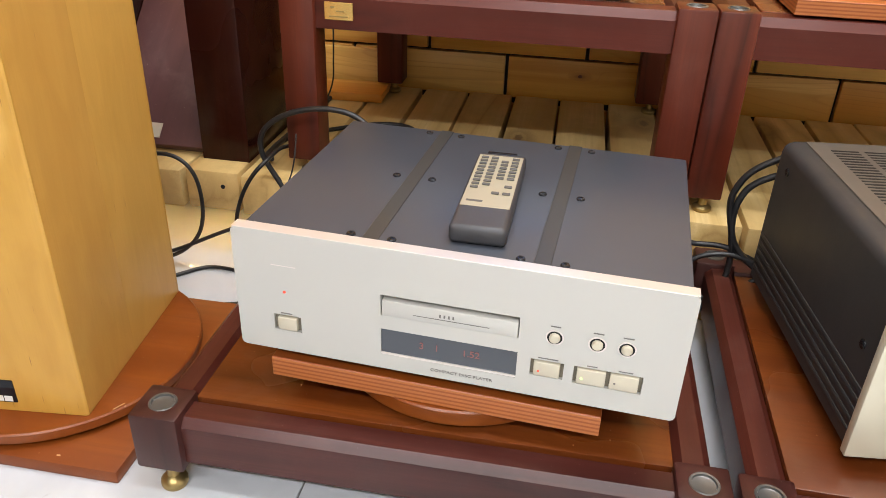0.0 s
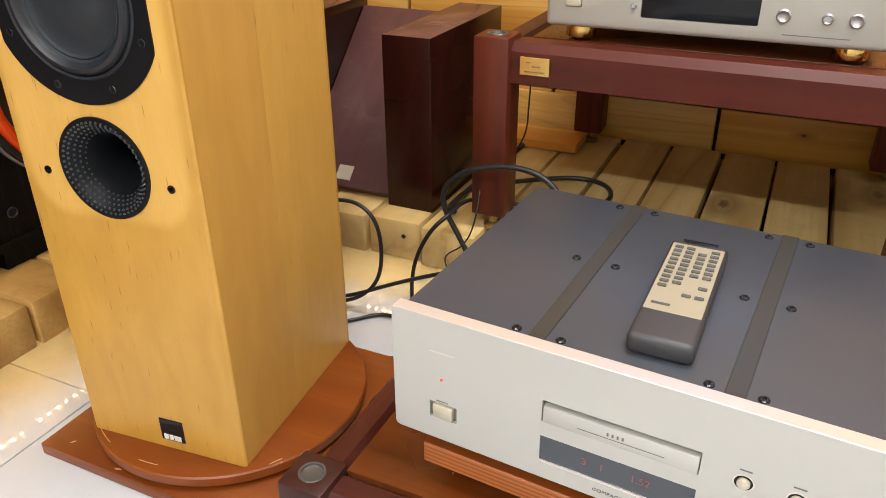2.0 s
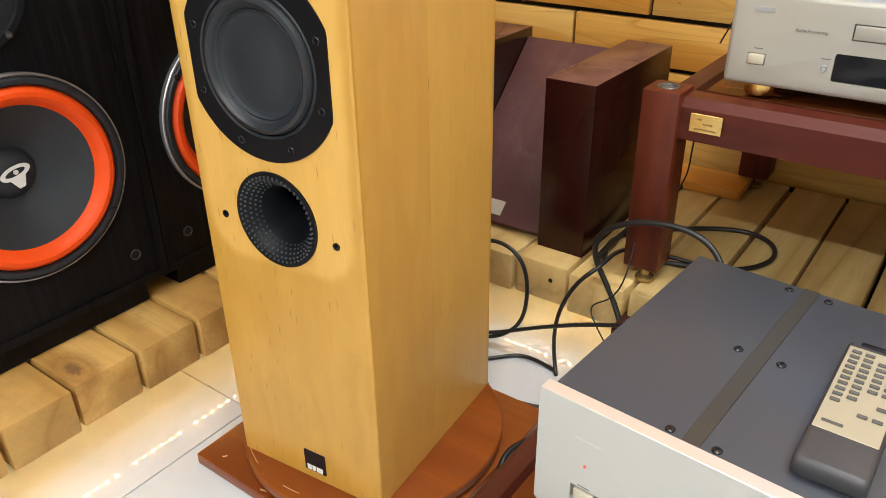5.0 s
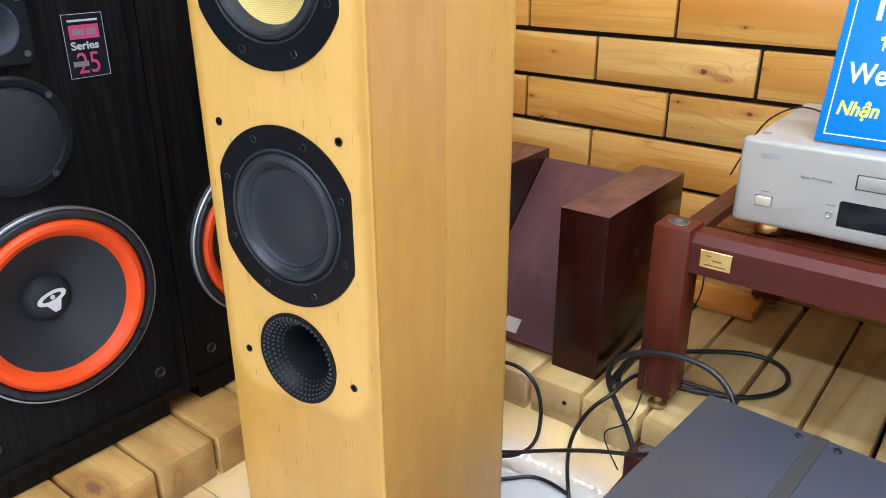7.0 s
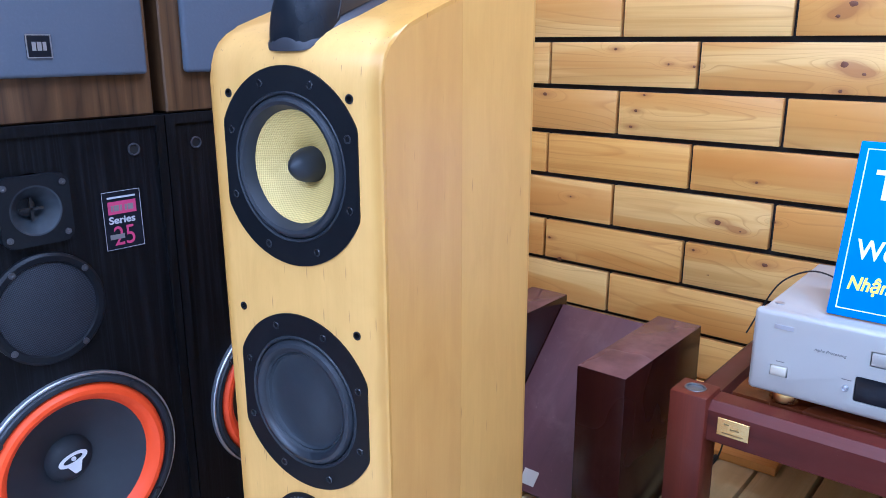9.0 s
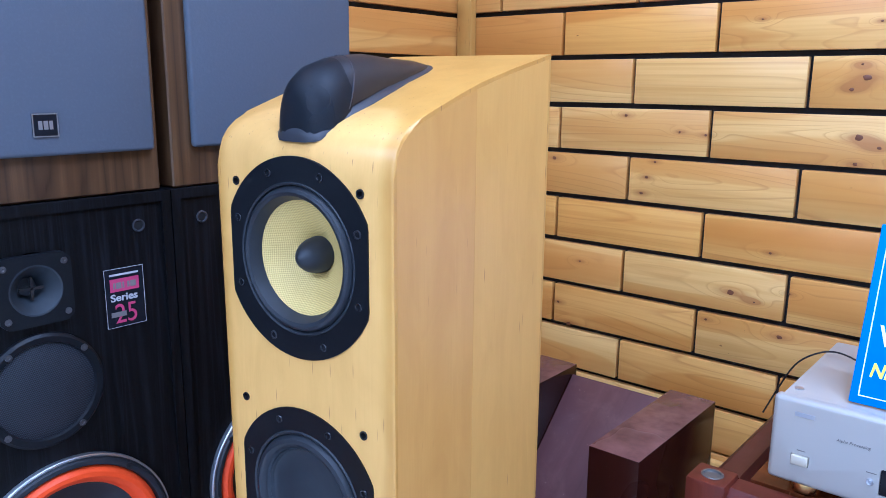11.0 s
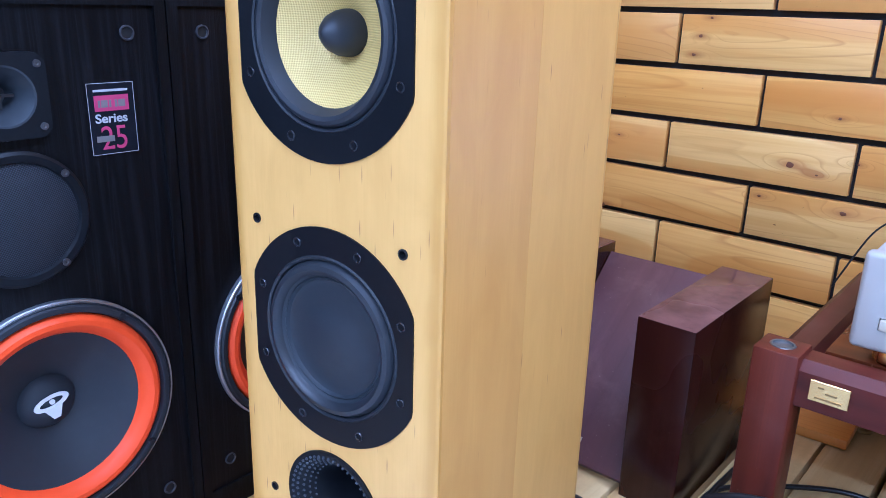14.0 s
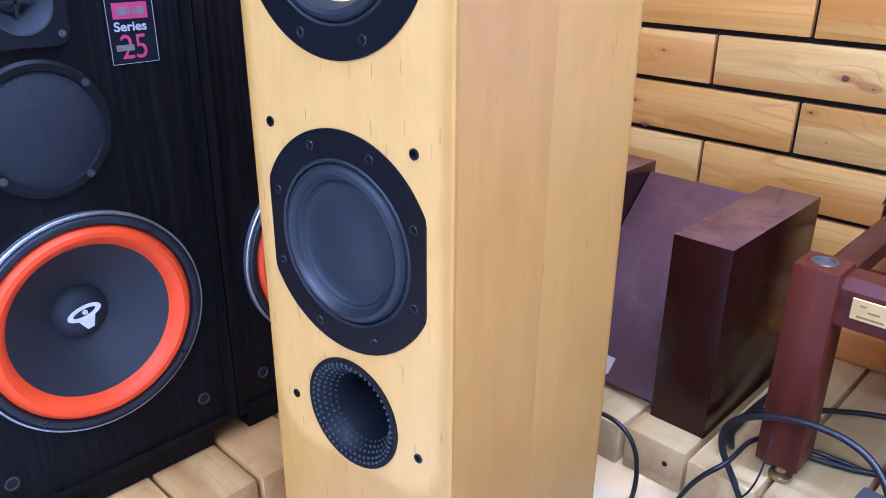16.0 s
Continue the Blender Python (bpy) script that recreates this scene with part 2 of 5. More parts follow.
def pine():
    """Pale varnished pine: feathered orange heartwood, growth lines that bend round the knots."""
    m, nt, b = nodes_of("pine_block", 0.36)
    pale, heart, line = (0.80, 0.51, 0.150), (0.60, 0.278, 0.046), (0.47, 0.195, 0.036)

    def num(op, a, c=None):
        n = nt.nodes.new("ShaderNodeMath")
        n.operation = op
        for k, v in enumerate((a, c)):
            if isinstance(v, (int, float)):
                n.inputs[k].default_value = v
            elif v is not None:
                nt.links.new(v, n.inputs[k])
        return n.outputs[0]
    geo = nt.nodes.new("ShaderNodeNewGeometry")
    swell = None
    for x, z, mm in KNOTS:
        sx, sz = 1000 / (5.2 * mm + 9), 1000 / (1.7 * mm + 4)
        near = nt.nodes.new("ShaderNodeVectorMath")
        near.operation = "MULTIPLY_ADD"
        near.inputs[1].default_value, near.inputs[2].default_value = (sx, 0, sz), (-x * sx, 0, -z * sz)
        nt.links.new(geo.outputs["Position"], near.inputs[0])
        dot = nt.nodes.new("ShaderNodeVectorMath")
        dot.operation = "DOT_PRODUCT"
        nt.links.new(near.outputs[0], dot.inputs[0])
        nt.links.new(near.outputs[0], dot.inputs[1])
        hill = num("POWER", 0.3679, dot.outputs["Value"])
        swell = hill if swell is None else num("ADD", swell, hill)
    field = num("ADD", noise_node(nt, coords(nt, (0.5, 6.5, 6.5)), 1.0, 1.6, 0.4, 0.35), num("MULTIPLY", swell, 0.085))
    saw = num("FRACT", num("MULTIPLY", field, 30.0))
    thin = ramp(nt, saw, [(0.0, grey(0)), (0.66, grey(0.04)), (0.84, grey(0.55)), (0.91, grey(0))])
    where = ramp(nt, noise_node(nt, coords(nt, (1.6, 8, 8)), 1.0, 2), [(0.36, grey(0.12)), (0.60, grey(0.90))])
    fine = noise_node(nt, coords(nt, (3.0, 160, 160)), 1.0, 4, 0.6)
    c = mix(nt, pale, (0.72, 0.42, 0.115), ramp(nt, fine, [(0.35, grey(0)), (0.7, grey(0.7))]))
    band = ramp(nt, noise_node(nt, coords(nt, (1.1, 9, 9), turn=(0.4, 0, 0)), 1.0, 1.2, 0.3, 0.25), [(0.510, grey(0)), (0.525, grey(0.55)), (0.68, grey(0.9))])
    streak = noise_node(nt, coords(nt, (1.4, 46, 46)), 1.0, 3, 0.6, 0.3)
    c = mix(nt, c, (0.64, 0.33, 0.066), ramp(nt, streak, [(0.46, grey(0)), (0.62, grey(0.5)), (0.72, grey(0.65))]))
    c = mix(nt, c, heart, band)
    c = mix(nt, c, line, mix(nt, (0, 0, 0), thin, where))
    c = mix(nt, c, (0.40, 0.165, 0.038), ramp(nt, swell, [(0.55, grey(0)), (0.88, grey(0.40)), (0.98, grey(0.8))]))
    speck = noise_node(nt, coords(nt, (60, 140, 140)), 1.0, 2)
    c = mix(nt, c, (0.22, 0.08, 0.02), ramp(nt, speck, [(0.775, grey(0)), (0.80, grey(0.8))]))
    oi = nt.nodes.new("ShaderNodeObjectInfo")
    c = mix(nt, c, mix(nt, c, (0.96, 0.80, 0.52), 1.0, "MULTIPLY"), ramp(nt, oi.outputs["Random"], [(0.30, grey(0)), (0.75, grey(0.55)), (0.95, grey(1))]))
    nt.links.new(c, b.inputs["Base Color"])
    nt.links.new(ramp(nt, field, [(0.3, grey(0.30)), (0.7, grey(0.44))]), b.inputs["Roughness"])
    bump(nt, b, fine, 0.05, 0.002)
    return m


def lid_paint():
    """Smooth satin graphite paint with faint wiping marks."""
    m, nt, b = nodes_of("graphite_lid", 0.32)
    n = noise_node(nt, coords(nt, (3, 1, 1)), 2.0, 2, 0.4)
    nt.links.new(mix(nt, (0.050, 0.058, 0.074), (0.060, 0.067, 0.083), n), b.inputs["Base Color"])
    return m


M_BRICK, M_LID = pine(), lid_paint()
M_KNOT = plain("pine_knot", (0.15, 0.052, 0.018), 0.5, vary=0.5, grain=300)
M_PLANK_Y = wood("pallet_plank_long", (0.42, 0.25, 0.08), (0.65, 0.45, 0.175), (0.76, 0.57, 0.26), 1, 1.2, 0.55, knots=(0.16, 0.08, 0.03), spread=0.18, dirt=0.32, relief=0.3)
M_PLANK_X = wood("pallet_plank_cross", (0.38, 0.18, 0.04), (0.58, 0.335, 0.095), (0.69, 0.44, 0.15), 0, 1.2, 0.55, knots=(0.16, 0.08, 0.03), spread=0.16, dirt=0.5, relief=0.3)
M_MAHOG = wood("mahogany", (0.048, 0.0085, 0.0045), (0.104, 0.0185, 0.0082), (0.134, 0.025, 0.0108), 2, 0.8, 0.42, relief=0.05, coat=0.06, shine=0.3, dust=0.035)
# M_POST and M_LOWRAIL: darker mahogany for the low racks' posts and front rails
M_POST = wood("darker_mahogany", (0.024, 0.0065, 0.0052), (0.050, 0.0140, 0.0110), (0.066, 0.019, 0.015), 2, 0.8, 0.36, relief=0.05, coat=0.06, shine=0.35, dust=0.05)
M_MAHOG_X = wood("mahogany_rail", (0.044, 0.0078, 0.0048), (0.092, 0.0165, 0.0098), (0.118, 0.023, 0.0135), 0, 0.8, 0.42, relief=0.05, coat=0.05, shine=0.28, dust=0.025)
M_LOWRAIL = wood("darker_mahogany_rail", (0.026, 0.0060, 0.0046), (0.056, 0.0132, 0.0100), (0.074, 0.0180, 0.0138), 0, 0.8, 0.36, relief=0.05, coat=0.06, shine=0.32, dust=0.04)
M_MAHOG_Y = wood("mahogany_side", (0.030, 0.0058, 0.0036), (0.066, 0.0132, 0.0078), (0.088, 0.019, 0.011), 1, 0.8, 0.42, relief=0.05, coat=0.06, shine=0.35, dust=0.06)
M_SHELF = wood("cherry_shelf", (0.062, 0.013, 0.003), (0.128, 0.029, 0.0052), (0.172, 0.043, 0.0075), 0, 1.0, 0.26, relief=0.03, coat=0.15, flecks=(0.42, 0.22, 0.09), few_at=0.99, shine=0.4, dust=0.05)
M_BOARD = wood("orange_board", (0.125, 0.025, 0.0032), (0.200, 0.045, 0.0055), (0.245, 0.062, 0.008), 0, 1.4, 0.36, relief=0.03, coat=0.06, flecks=(0.42, 0.20, 0.08), few_at=0.992, shine=0.4, dust=0.04)
M_SLAB = wood("dark_slab", (0.012, 0.0022, 0.0014), (0.022, 0.0044, 0.0028), (0.032, 0.0068, 0.0042), 2, 1.0, 0.24, relief=0.03, shine=0.22, dust=0.02)
M_SLANT = wood("purple_brown_laminate", (0.088, 0.036, 0.036), (0.104, 0.044, 0.043), (0.118, 0.051, 0.050), 1, 1.0, 0.38, relief=0.02, dust=0.16)


def dust_lit_tops(m, colour, amount):
    """Household dust on the faces that look up, lightened in colour for the light reflected there."""
    nt = m.node_tree
    b = nt.nodes["Principled BSDF"]
    geo, sep = nt.nodes.new("ShaderNodeNewGeometry"), nt.nodes.new("ShaderNodeSeparateXYZ")
    nt.links.new(geo.outputs["Normal"], sep.inputs[0])
    patch = ramp(nt, noise_node(nt, coords(nt), 22.0, 6, 0.65), [(0.30, grey(0.45 * amount)), (0.65, grey(amount))])
    flat = ramp(nt, sep.outputs["Z"], [(0.75, grey(0)), (0.95, grey(1))])
    old = b.inputs["Base Color"].links[0].from_socket
    nt.links.new(mix(nt, old, colour, mix(nt, (0, 0, 0), patch, flat)), b.inputs["Base Color"])


dust_lit_tops(M_SLAB, (0.25, 0.118, 0.10), 0.66)
M_BLACKASH = wood("black_ash", (0.0018, 0.0018, 0.0021), (0.0037, 0.0037, 0.0044), (0.0086, 0.0088, 0.0108), 2, 0.32, 0.5, relief=0.2, shine=0.15, rings=26.0, wash=0.3, long=0.2)
M_WALNUT = wood("walnut_veneer", (0.028, 0.013, 0.0045), (0.074, 0.036, 0.0125), (0.115, 0.060, 0.022), 2, 0.6, 0.42, relief=0.08, rings=16.0, wash=0.3, long=0.25)
M_GROUT = plain("black_backing", (0.012, 0.010, 0.009), 0.8)
M_DARK = plain("dark_bearer", (0.05, 0.035, 0.02), 0.8)
M_FRAMEBLK = plain("driver_frame_black", (0.005, 0.006, 0.008), 0.48, relief=0.04, grain=200, shine=0.22)
M_RUBBER = plain("rubber_surround", (0.0145, 0.0175, 0.0225), 0.5, vary=0.15)
M_CONEBLK = plain("black_paper_cone", (0.016, 0.021, 0.027), 0.6, vary=0.2, relief=0.1)
M_SCREW = plain("black_screw", (0.04, 0.04, 0.044), 0.26, 0.6)
M_HOLE = plain("dark_hole", (0.004, 0.004, 0.004), 0.7)
M_ORANGE = plain("orange_surround", (0.84, 0.078, 0.008), 0.5, vary=0.06, shine=0.3)
M_STEEL = plain("bare_rim_metal", (0.52, 0.53, 0.56), 0.40, 0.9)
M_SILVER = plain("champagne_aluminium", (0.57, 0.565, 0.53), 0.36, 0.3, vary=0.03, grain=300)
M_SILVER_EDGE = plain("pale_aluminium_edge", (0.74, 0.69, 0.66), 0.34, 0.5, vary=0.03)
M_DENON = plain("pale_gold_aluminium", (0.43, 0.415, 0.375), 0.4, 0.2, vary=0.03, grain=300)
M_WELL = plain("key_recess", (0.17, 0.15, 0.11), 0.6)
M_BUTTON = plain("champagne_button", (0.62, 0.57, 0.45), 0.4, 0.25, vary=0.05)
M_LIDSTRIP = plain("graphite_strip", (0.062, 0.060, 0.056), 0.34, 0.3, vary=0.05)
M_REMOTE = plain("remote_plastic", (0.050, 0.050, 0.056), 0.45, relief=0.04, grain=220)
M_REMFACE = plain("remote_faceplate", (0.47, 0.42, 0.30), 0.4, 0.3, vary=0.04)
M_KEY = plain("remote_key", (0.09, 0.085, 0.08), 0.5)
# the grey base colour stands for the pale reflection on this glass
M_DISPLAY = plain("reflecting_display_glass", (0.070, 0.080, 0.096), 0.14, vary=0.05)
M_GLASSBLK = plain("smoked_display", (0.012, 0.013, 0.017), 0.08, shine=0.25)
M_BRASS = plain("brass", (0.80, 0.56, 0.20), 0.25, 1.0, vary=0.15)
M_OLDBRASS = plain("dull_brass", (0.40, 0.29, 0.12), 0.38, 0.9, vary=0.3)
M_CABLE = plain("cable_rubber", (0.012, 0.012, 0.013), 0.42)
M_AMP = plain("amp_side_paint", (0.034, 0.034, 0.035), 0.5, relief=0.05, grain=220)
M_AMPTOP = plain("amp_top_paint", (0.13, 0.115, 0.096), 0.4, 0.3)
M_GRILLE = plain("grey_grille_cloth", (0.085, 0.098, 0.125), 0.9, relief=0.3, grain=250)
M_WHITE = plain("white_print", (0.75, 0.75, 0.74), 0.5)
M_PRINT = plain("silver_print", (0.42, 0.42, 0.43), 0.45)
M_INK = plain("grey_print", (0.16, 0.15, 0.14), 0.5)
M_PINK = plain("pink_print", (0.40, 0.038, 0.12), 0.5)
M_BLUE = plain("blue_board", (0.006, 0.185, 0.72), 0.35, vary=0.04)
M_YELLOW = plain("yellow_print", (0.85, 0.75, 0.05), 0.45)
M_TWEET = plain("pod_plastic", (0.015, 0.016, 0.020), 0.36, shine=0.4)
M_PODMESH = plain("pod_mesh", (0.010, 0.012, 0.016), 0.5, shine=0.2)
M_PODMESH.node_tree.nodes["Principled BSDF"].inputs["Alpha"].default_value = 0.92
M_CEIL = plain("ceiling_paint", (0.78, 0.78, 0.76), 0.8)
M_WALL = plain("plain_wall_paint", (0.70, 0.68, 0.62), 0.8)
M_LEDDOT = glow("led_dot", (1.0, 0.68, 0.27), 125.0)
M_RED = glow("red_led", (0.85, 0.10, 0.05), 0.25)
M_DIGIT = plain("dim_red_digit", (0.27, 0.085, 0.07), 0.4, vary=0.05)
M_TUBE = glow("tube_diffuser", (0.95, 0.98, 1.0), 4.0)


def kevlar():
    m, nt, b = nodes_of("woven_yellow_cone", 0.5)
    v = coords(nt, shift=False)
    cols = []
    for d in ("X", "Y"):
        w = nt.nodes.new("ShaderNodeTexWave")
        w.bands_direction = d
        w.inputs["Scale"].default_value = 170.0
        nt.links.new(v, w.inputs["Vector"])
        cols.append(w.outputs["Fac"])
    k = mix(nt, cols[0], cols[1], 0.5)
    c = ramp(nt, k, [(0.2, (0.50, 0.35, 0.085)), (0.7, (0.72, 0.54, 0.165))])
    nt.links.new(c, b.inputs["Base Color"])
    bump(nt, b, k, 0.4, 0.001)
    return m


def tile_mat():
    m, nt, b = nodes_of("polished_white_tile", 0.12)
    v = coords(nt)
    n = noise_node(nt, v, 5.0, 6, 0.6, 0.8)
    d = noise_node(nt, v, 40.0, 8, 0.75)
    c = mix(nt, (0.57, 0.59, 0.62), (0.47, 0.49, 0.52), ramp(nt, n, [(0.45, grey(0)), (0.75, grey(0.8))]))
    c = mix(nt, c, (0.22, 0.20, 0.17), ramp(nt, d, [(0.66, grey(0)), (0.78, grey(0.6))]))
    nt.links.new(c, b.inputs["Base Color"])
    nt.links.new(ramp(nt, n, [(0.3, grey(0.015)), (0.75, grey(0.05))]), b.inputs["Roughness"])
    return m


def layered():
    """Plywood edge: thin stripes of light and dark veneer over the height."""
    m, nt, b = nodes_of("plywood_layers", 0.4)
    w = nt.nodes.new("ShaderNodeTexWave")
    w.bands_direction = "Z"
    w.inputs["Scale"].default_value = 62.0
    nt.links.new(coords(nt, shift=False), w.inputs["Vector"])
    nt.links.new(ramp(nt, w.outputs["Fac"], [(0.3, (0.30, 0.075, 0.016)), (0.55, (0.46, 0.15, 0.04))]), b.inputs["Base Color"])
    return m


def wire_mesh():
    """Fine black woven wire, laid across the corner."""
    m, nt, b = nodes_of("black_wire_mesh", 0.5)
    b.inputs["Specular IOR Level"].default_value = 0.3
    v = coords(nt, shift=False, turn=(0, 0, 0.6))
    fine = []
    for d in ("X", "Y"):
        w = nt.nodes.new("ShaderNodeTexWave")
        w.bands_direction = d
        w.inputs["Scale"].default_value = 150.0
        nt.links.new(v, w.inputs["Vector"])
        fine.append(w.outputs["Fac"])
    k = mix(nt, fine[0], fine[1], 0.5)
    nt.links.new(ramp(nt, k, [(0.30, (0.003, 0.0035, 0.005)), (0.75, (0.034, 0.040, 0.052))]), b.inputs["Base Color"])
    bump(nt, b, k, 0.5, 0.001)
    return m


M_KEVLAR, M_TILE, M_PLY, M_MESH = kevlar(), tile_mat(), layered(), wire_mesh()
M_DULL = plain("dull_screw", (0.12, 0.12, 0.125), 0.4, 0.8)
M_CHIP = plain("bare_wood_chip", (0.62, 0.38, 0.20), 0.7)
M_JOINT = plain("tile_joint", (0.16, 0.15, 0.14), 0.8)

# ---- mesh tools ----


def box(bm, x0, x1, y0, y1, z0, z1, bevel=0.0, seg=2, edges=None):
    made = bmesh.ops.create_cube(bm, size=1.0, matrix=Matrix.LocRotScale(((x0 + x1) / 2, (y0 + y1) / 2, (z0 + z1) / 2), None, (x1 - x0, y1 - y0, z1 - z0)))
    if bevel:
        vs = set(made["verts"])
        es = [e for e in bm.edges if e.verts[0] in vs and e.verts[1] in vs]
        if edges:
            es = [e for e in es if edges(e.verts[0].co, e.verts[1].co)]
        bmesh.ops.bevel(bm, geom=es, offset=bevel, segments=seg, affect="EDGES", profile=0.5)
    return bm


def lathe(bm, profile, seg=48, m=Matrix(), close=False):
    """Turns a line of (radius, height) round the local z axis."""
    rings = []
    for r, z in profile:
        if r < 1e-6:
            rings.append([bm.verts.new(m @ Vector((0, 0, z)))])
        else:
            rings.append([bm.verts.new(m @ Vector((r * math.cos(2 * math.pi * k / seg), r * math.sin(2 * math.pi * k / seg), z))) for k in range(seg)])
    for a, b in zip(rings, rings[1:]):
        for k in range(seg):
            j = (k + 1) % seg
            if len(a) == 1 and len(b) == 1:
                continue
            if len(a) == 1:
                bm.faces.new((a[0], b[j], b[k]))
            elif len(b) == 1:
                bm.faces.new((a[k], a[j], b[0]))
            else:
                bm.faces.new((a[k], a[j], b[j], b[k]))
    return bm


def disc(bm, r, z0, z1, seg=48, m=Matrix(), bevel=0.0):
    pr = [(0, z0), (r, z0), (r, z1), (0, z1)] if not bevel else [(0, z0), (r - bevel, z0), (r, z0 + bevel), (r, z1 - bevel), (r - bevel, z1), (0, z1)]
    return lathe(bm, pr, seg, m)


def prism(bm, outline, axis, lo, hi):
    """Extrudes a closed outline of 2D points along one axis (the other two in order)."""
    def put(p, h):
        q = list(p)
        q.insert(axis, h)
        return bm.verts.new(q)
    a, b = [put(p, lo) for p in outline], [put(p, hi) for p in outline]
    n = len(outline)
    bm.faces.new(a[::-1])
    bm.faces.new(b)
    for k in range(n):
        bm.faces.new((a[k], a[(k + 1) % n], b[(k + 1) % n], b[k]))
    return bm


def ring_plate(bm, outer, inner, d0, d1, m=Matrix()):
    """A flat plate between two closed outlines with as many points each."""
    n = len(outer)
    lo_o, hi_o = [bm.verts.new(m @ Vector((*p, d0))) for p in outer], [bm.verts.new(m @ Vector((*p, d1))) for p in outer]
    hi_i, lo_i = [bm.verts.new(m @ Vector((*p, d1))) for p in inner], [bm.verts.new(m @ Vector((*p, d0))) for p in inner]
    for k in range(n):
        j = (k + 1) % n
        for a, b in ((lo_o, hi_o), (hi_o, hi_i), (hi_i, lo_i)):
            bm.faces.new((a[k], a[j], b[j], b[k]))
    return bm


def mesh_of(name, bm, material, smooth=True):
    bmesh.ops.recalc_face_normals(bm, faces=bm.faces)
    me = bpy.data.meshes.new(name)
    bm.to_mesh(me)
    bm.free()
    for mm in material if isinstance(material, (list, tuple)) else [material]:
        me.materials.append(mm)
    if smooth and len(me.polygons):
        me.polygons.foreach_set("use_smooth", [p.area < 0.012 for p in me.polygons])
        me.set_sharp_from_angle(angle=radians(35))
    return me


def part(name, bm, material, parent, label="", m=Matrix()):
    ob = new(name, mesh_of(name, bm, material))
    ob.parent = parent
    ob.matrix_basis = m
    if label:
        ob["label"] = label
    return ob


def piece(name, me, parent, m=Matrix()):
    ob = new(name, me)
    ob.parent = parent
    ob.matrix_basis = m
    return ob


def thing(name, label, category, m=Matrix(), group="", kind=""):
    ob = new(name)
    ob.matrix_basis = m
    ob.empty_display_size = 0.05
    return tagged(ob, label, category, group, kind)


def solid(name, bm, material, label, category, m=Matrix(), group="", kind=""):
    ob = new(name, mesh_of(name, bm, material))
    ob.matrix_basis = m
    return tagged(ob, label, category, group, kind)


def carve(bm, cutters):
    """Takes the cutters' volumes out of bm."""
    def temp(b):
        bmesh.ops.recalc_face_normals(b, faces=b.faces)
        me = bpy.data.meshes.new("temp")
        b.to_mesh(me)
        b.free()
        return new("temp", me)
    body, gone = temp(bm), []
    for c in cutters:
        gone.append(temp(c))
        md = body.modifiers.new("cut", "BOOLEAN")
        md.operation, md.solver, md.object = "DIFFERENCE", "EXACT", gone[-1]
    dg = bpy.context.evaluated_depsgraph_get()
    dg.update()
    me = bpy.data.meshes.new_from_object(body.evaluated_get(dg))
    out = bmesh.new()
    out.from_mesh(me)
    for ob in (body, *gone):
        bpy.data.objects.remove(ob)
    return out


def lettering(name, text, size, material, parent, m, depth=0.0003, align="LEFT", shear=0.0, wide=1.0, bold=0.0):
    cu = bpy.data.curves.new("letters", "FONT")
    cu.body, cu.size, cu.extrude, cu.align_x, cu.shear, cu.offset = text, size, depth, align, shear, bold
    ob = new("letters", cu)
    dg = bpy.context.evaluated_depsgraph_get()
    dg.update()
    me = bpy.data.meshes.new_from_object(ob.evaluated_get(dg))
    bpy.data.objects.remove(ob)
    me.materials.clear()
    me.materials.append(material)
    me.transform(Matrix.Diagonal((wide, 1, 1, 1)))
    out = new(name, me)
    out.parent = parent
    out.matrix_basis = m
    return out


def tube(name, pts, r, material, label="", category="", parent=None, res=10):
    cu = bpy.data.curves.new(name, "CURVE")
    cu.dimensions, cu.bevel_depth, cu.bevel_resolution, cu.resolution_u, cu.use_fill_caps = "3D", r, 3, res, True
    sp = cu.splines.new("NURBS")
    sp.points.add(len(pts) - 1)
    for q, p in zip(sp.points, pts):
        q.co = (*p, 1)
    sp.use_endpoint_u, sp.order_u = True, 4
    tmp = new("temp", cu)
    dg = bpy.context.evaluated_depsgraph_get()
    dg.update()
    me = bpy.data.meshes.new_from_object(tmp.evaluated_get(dg))
    bpy.data.objects.remove(tmp)
    me.materials.clear()
    me.materials.append(material)
    me.polygons.foreach_set("use_smooth", [True] * len(me.polygons))
    ob = new(name, me)
    if parent:
        ob.parent = parent
    return tagged(ob, label, category)


FRONT = Matrix(((1, 0, 0, 0), (0, 0, -1, 0), (0, 1, 0, 0), (0, 0, 0, 1)))   # local z of a turned part looks towards -y
SIDE = Matrix(((0, 0, 1, 0), (1, 0, 0, 0), (0, 1, 0, 0), (0, 0, 0, 1)))     # ... towards +x; its x runs along +y


def on_front(x, y, z):
    return Matrix.Translation((x, y, z)) @ FRONT


def on_side(x, y, z):
    return Matrix.Translation((x, y, z)) @ SIDE


# ---- the room ----
FLOOR = tagged(new("floor", mesh_of("floor", box(bmesh.new(), -1.3, 2.7, -2.3, 1.8, -0.06, -0.003), M_JOINT)), "white polished floor tiles with thin grey joints", "floor", kind="structure")
WALL_N = tagged(new("wall_north", mesh_of("wall_north", box(bmesh.new(), -1.3, 2.7, 1.752, 1.87, 0, 2.7), M_GROUT)), "wall clad with knotty pine blocks over a black backing", "wall", kind="structure")
WALL_W = tagged(new("wall_west", mesh_of("wall_west", box(bmesh.new(), -1.32, -1.217, -2.3, 1.752, 0, 2.7), M_GROUT)), "side wall clad with pine boards", "wall", kind="structure")
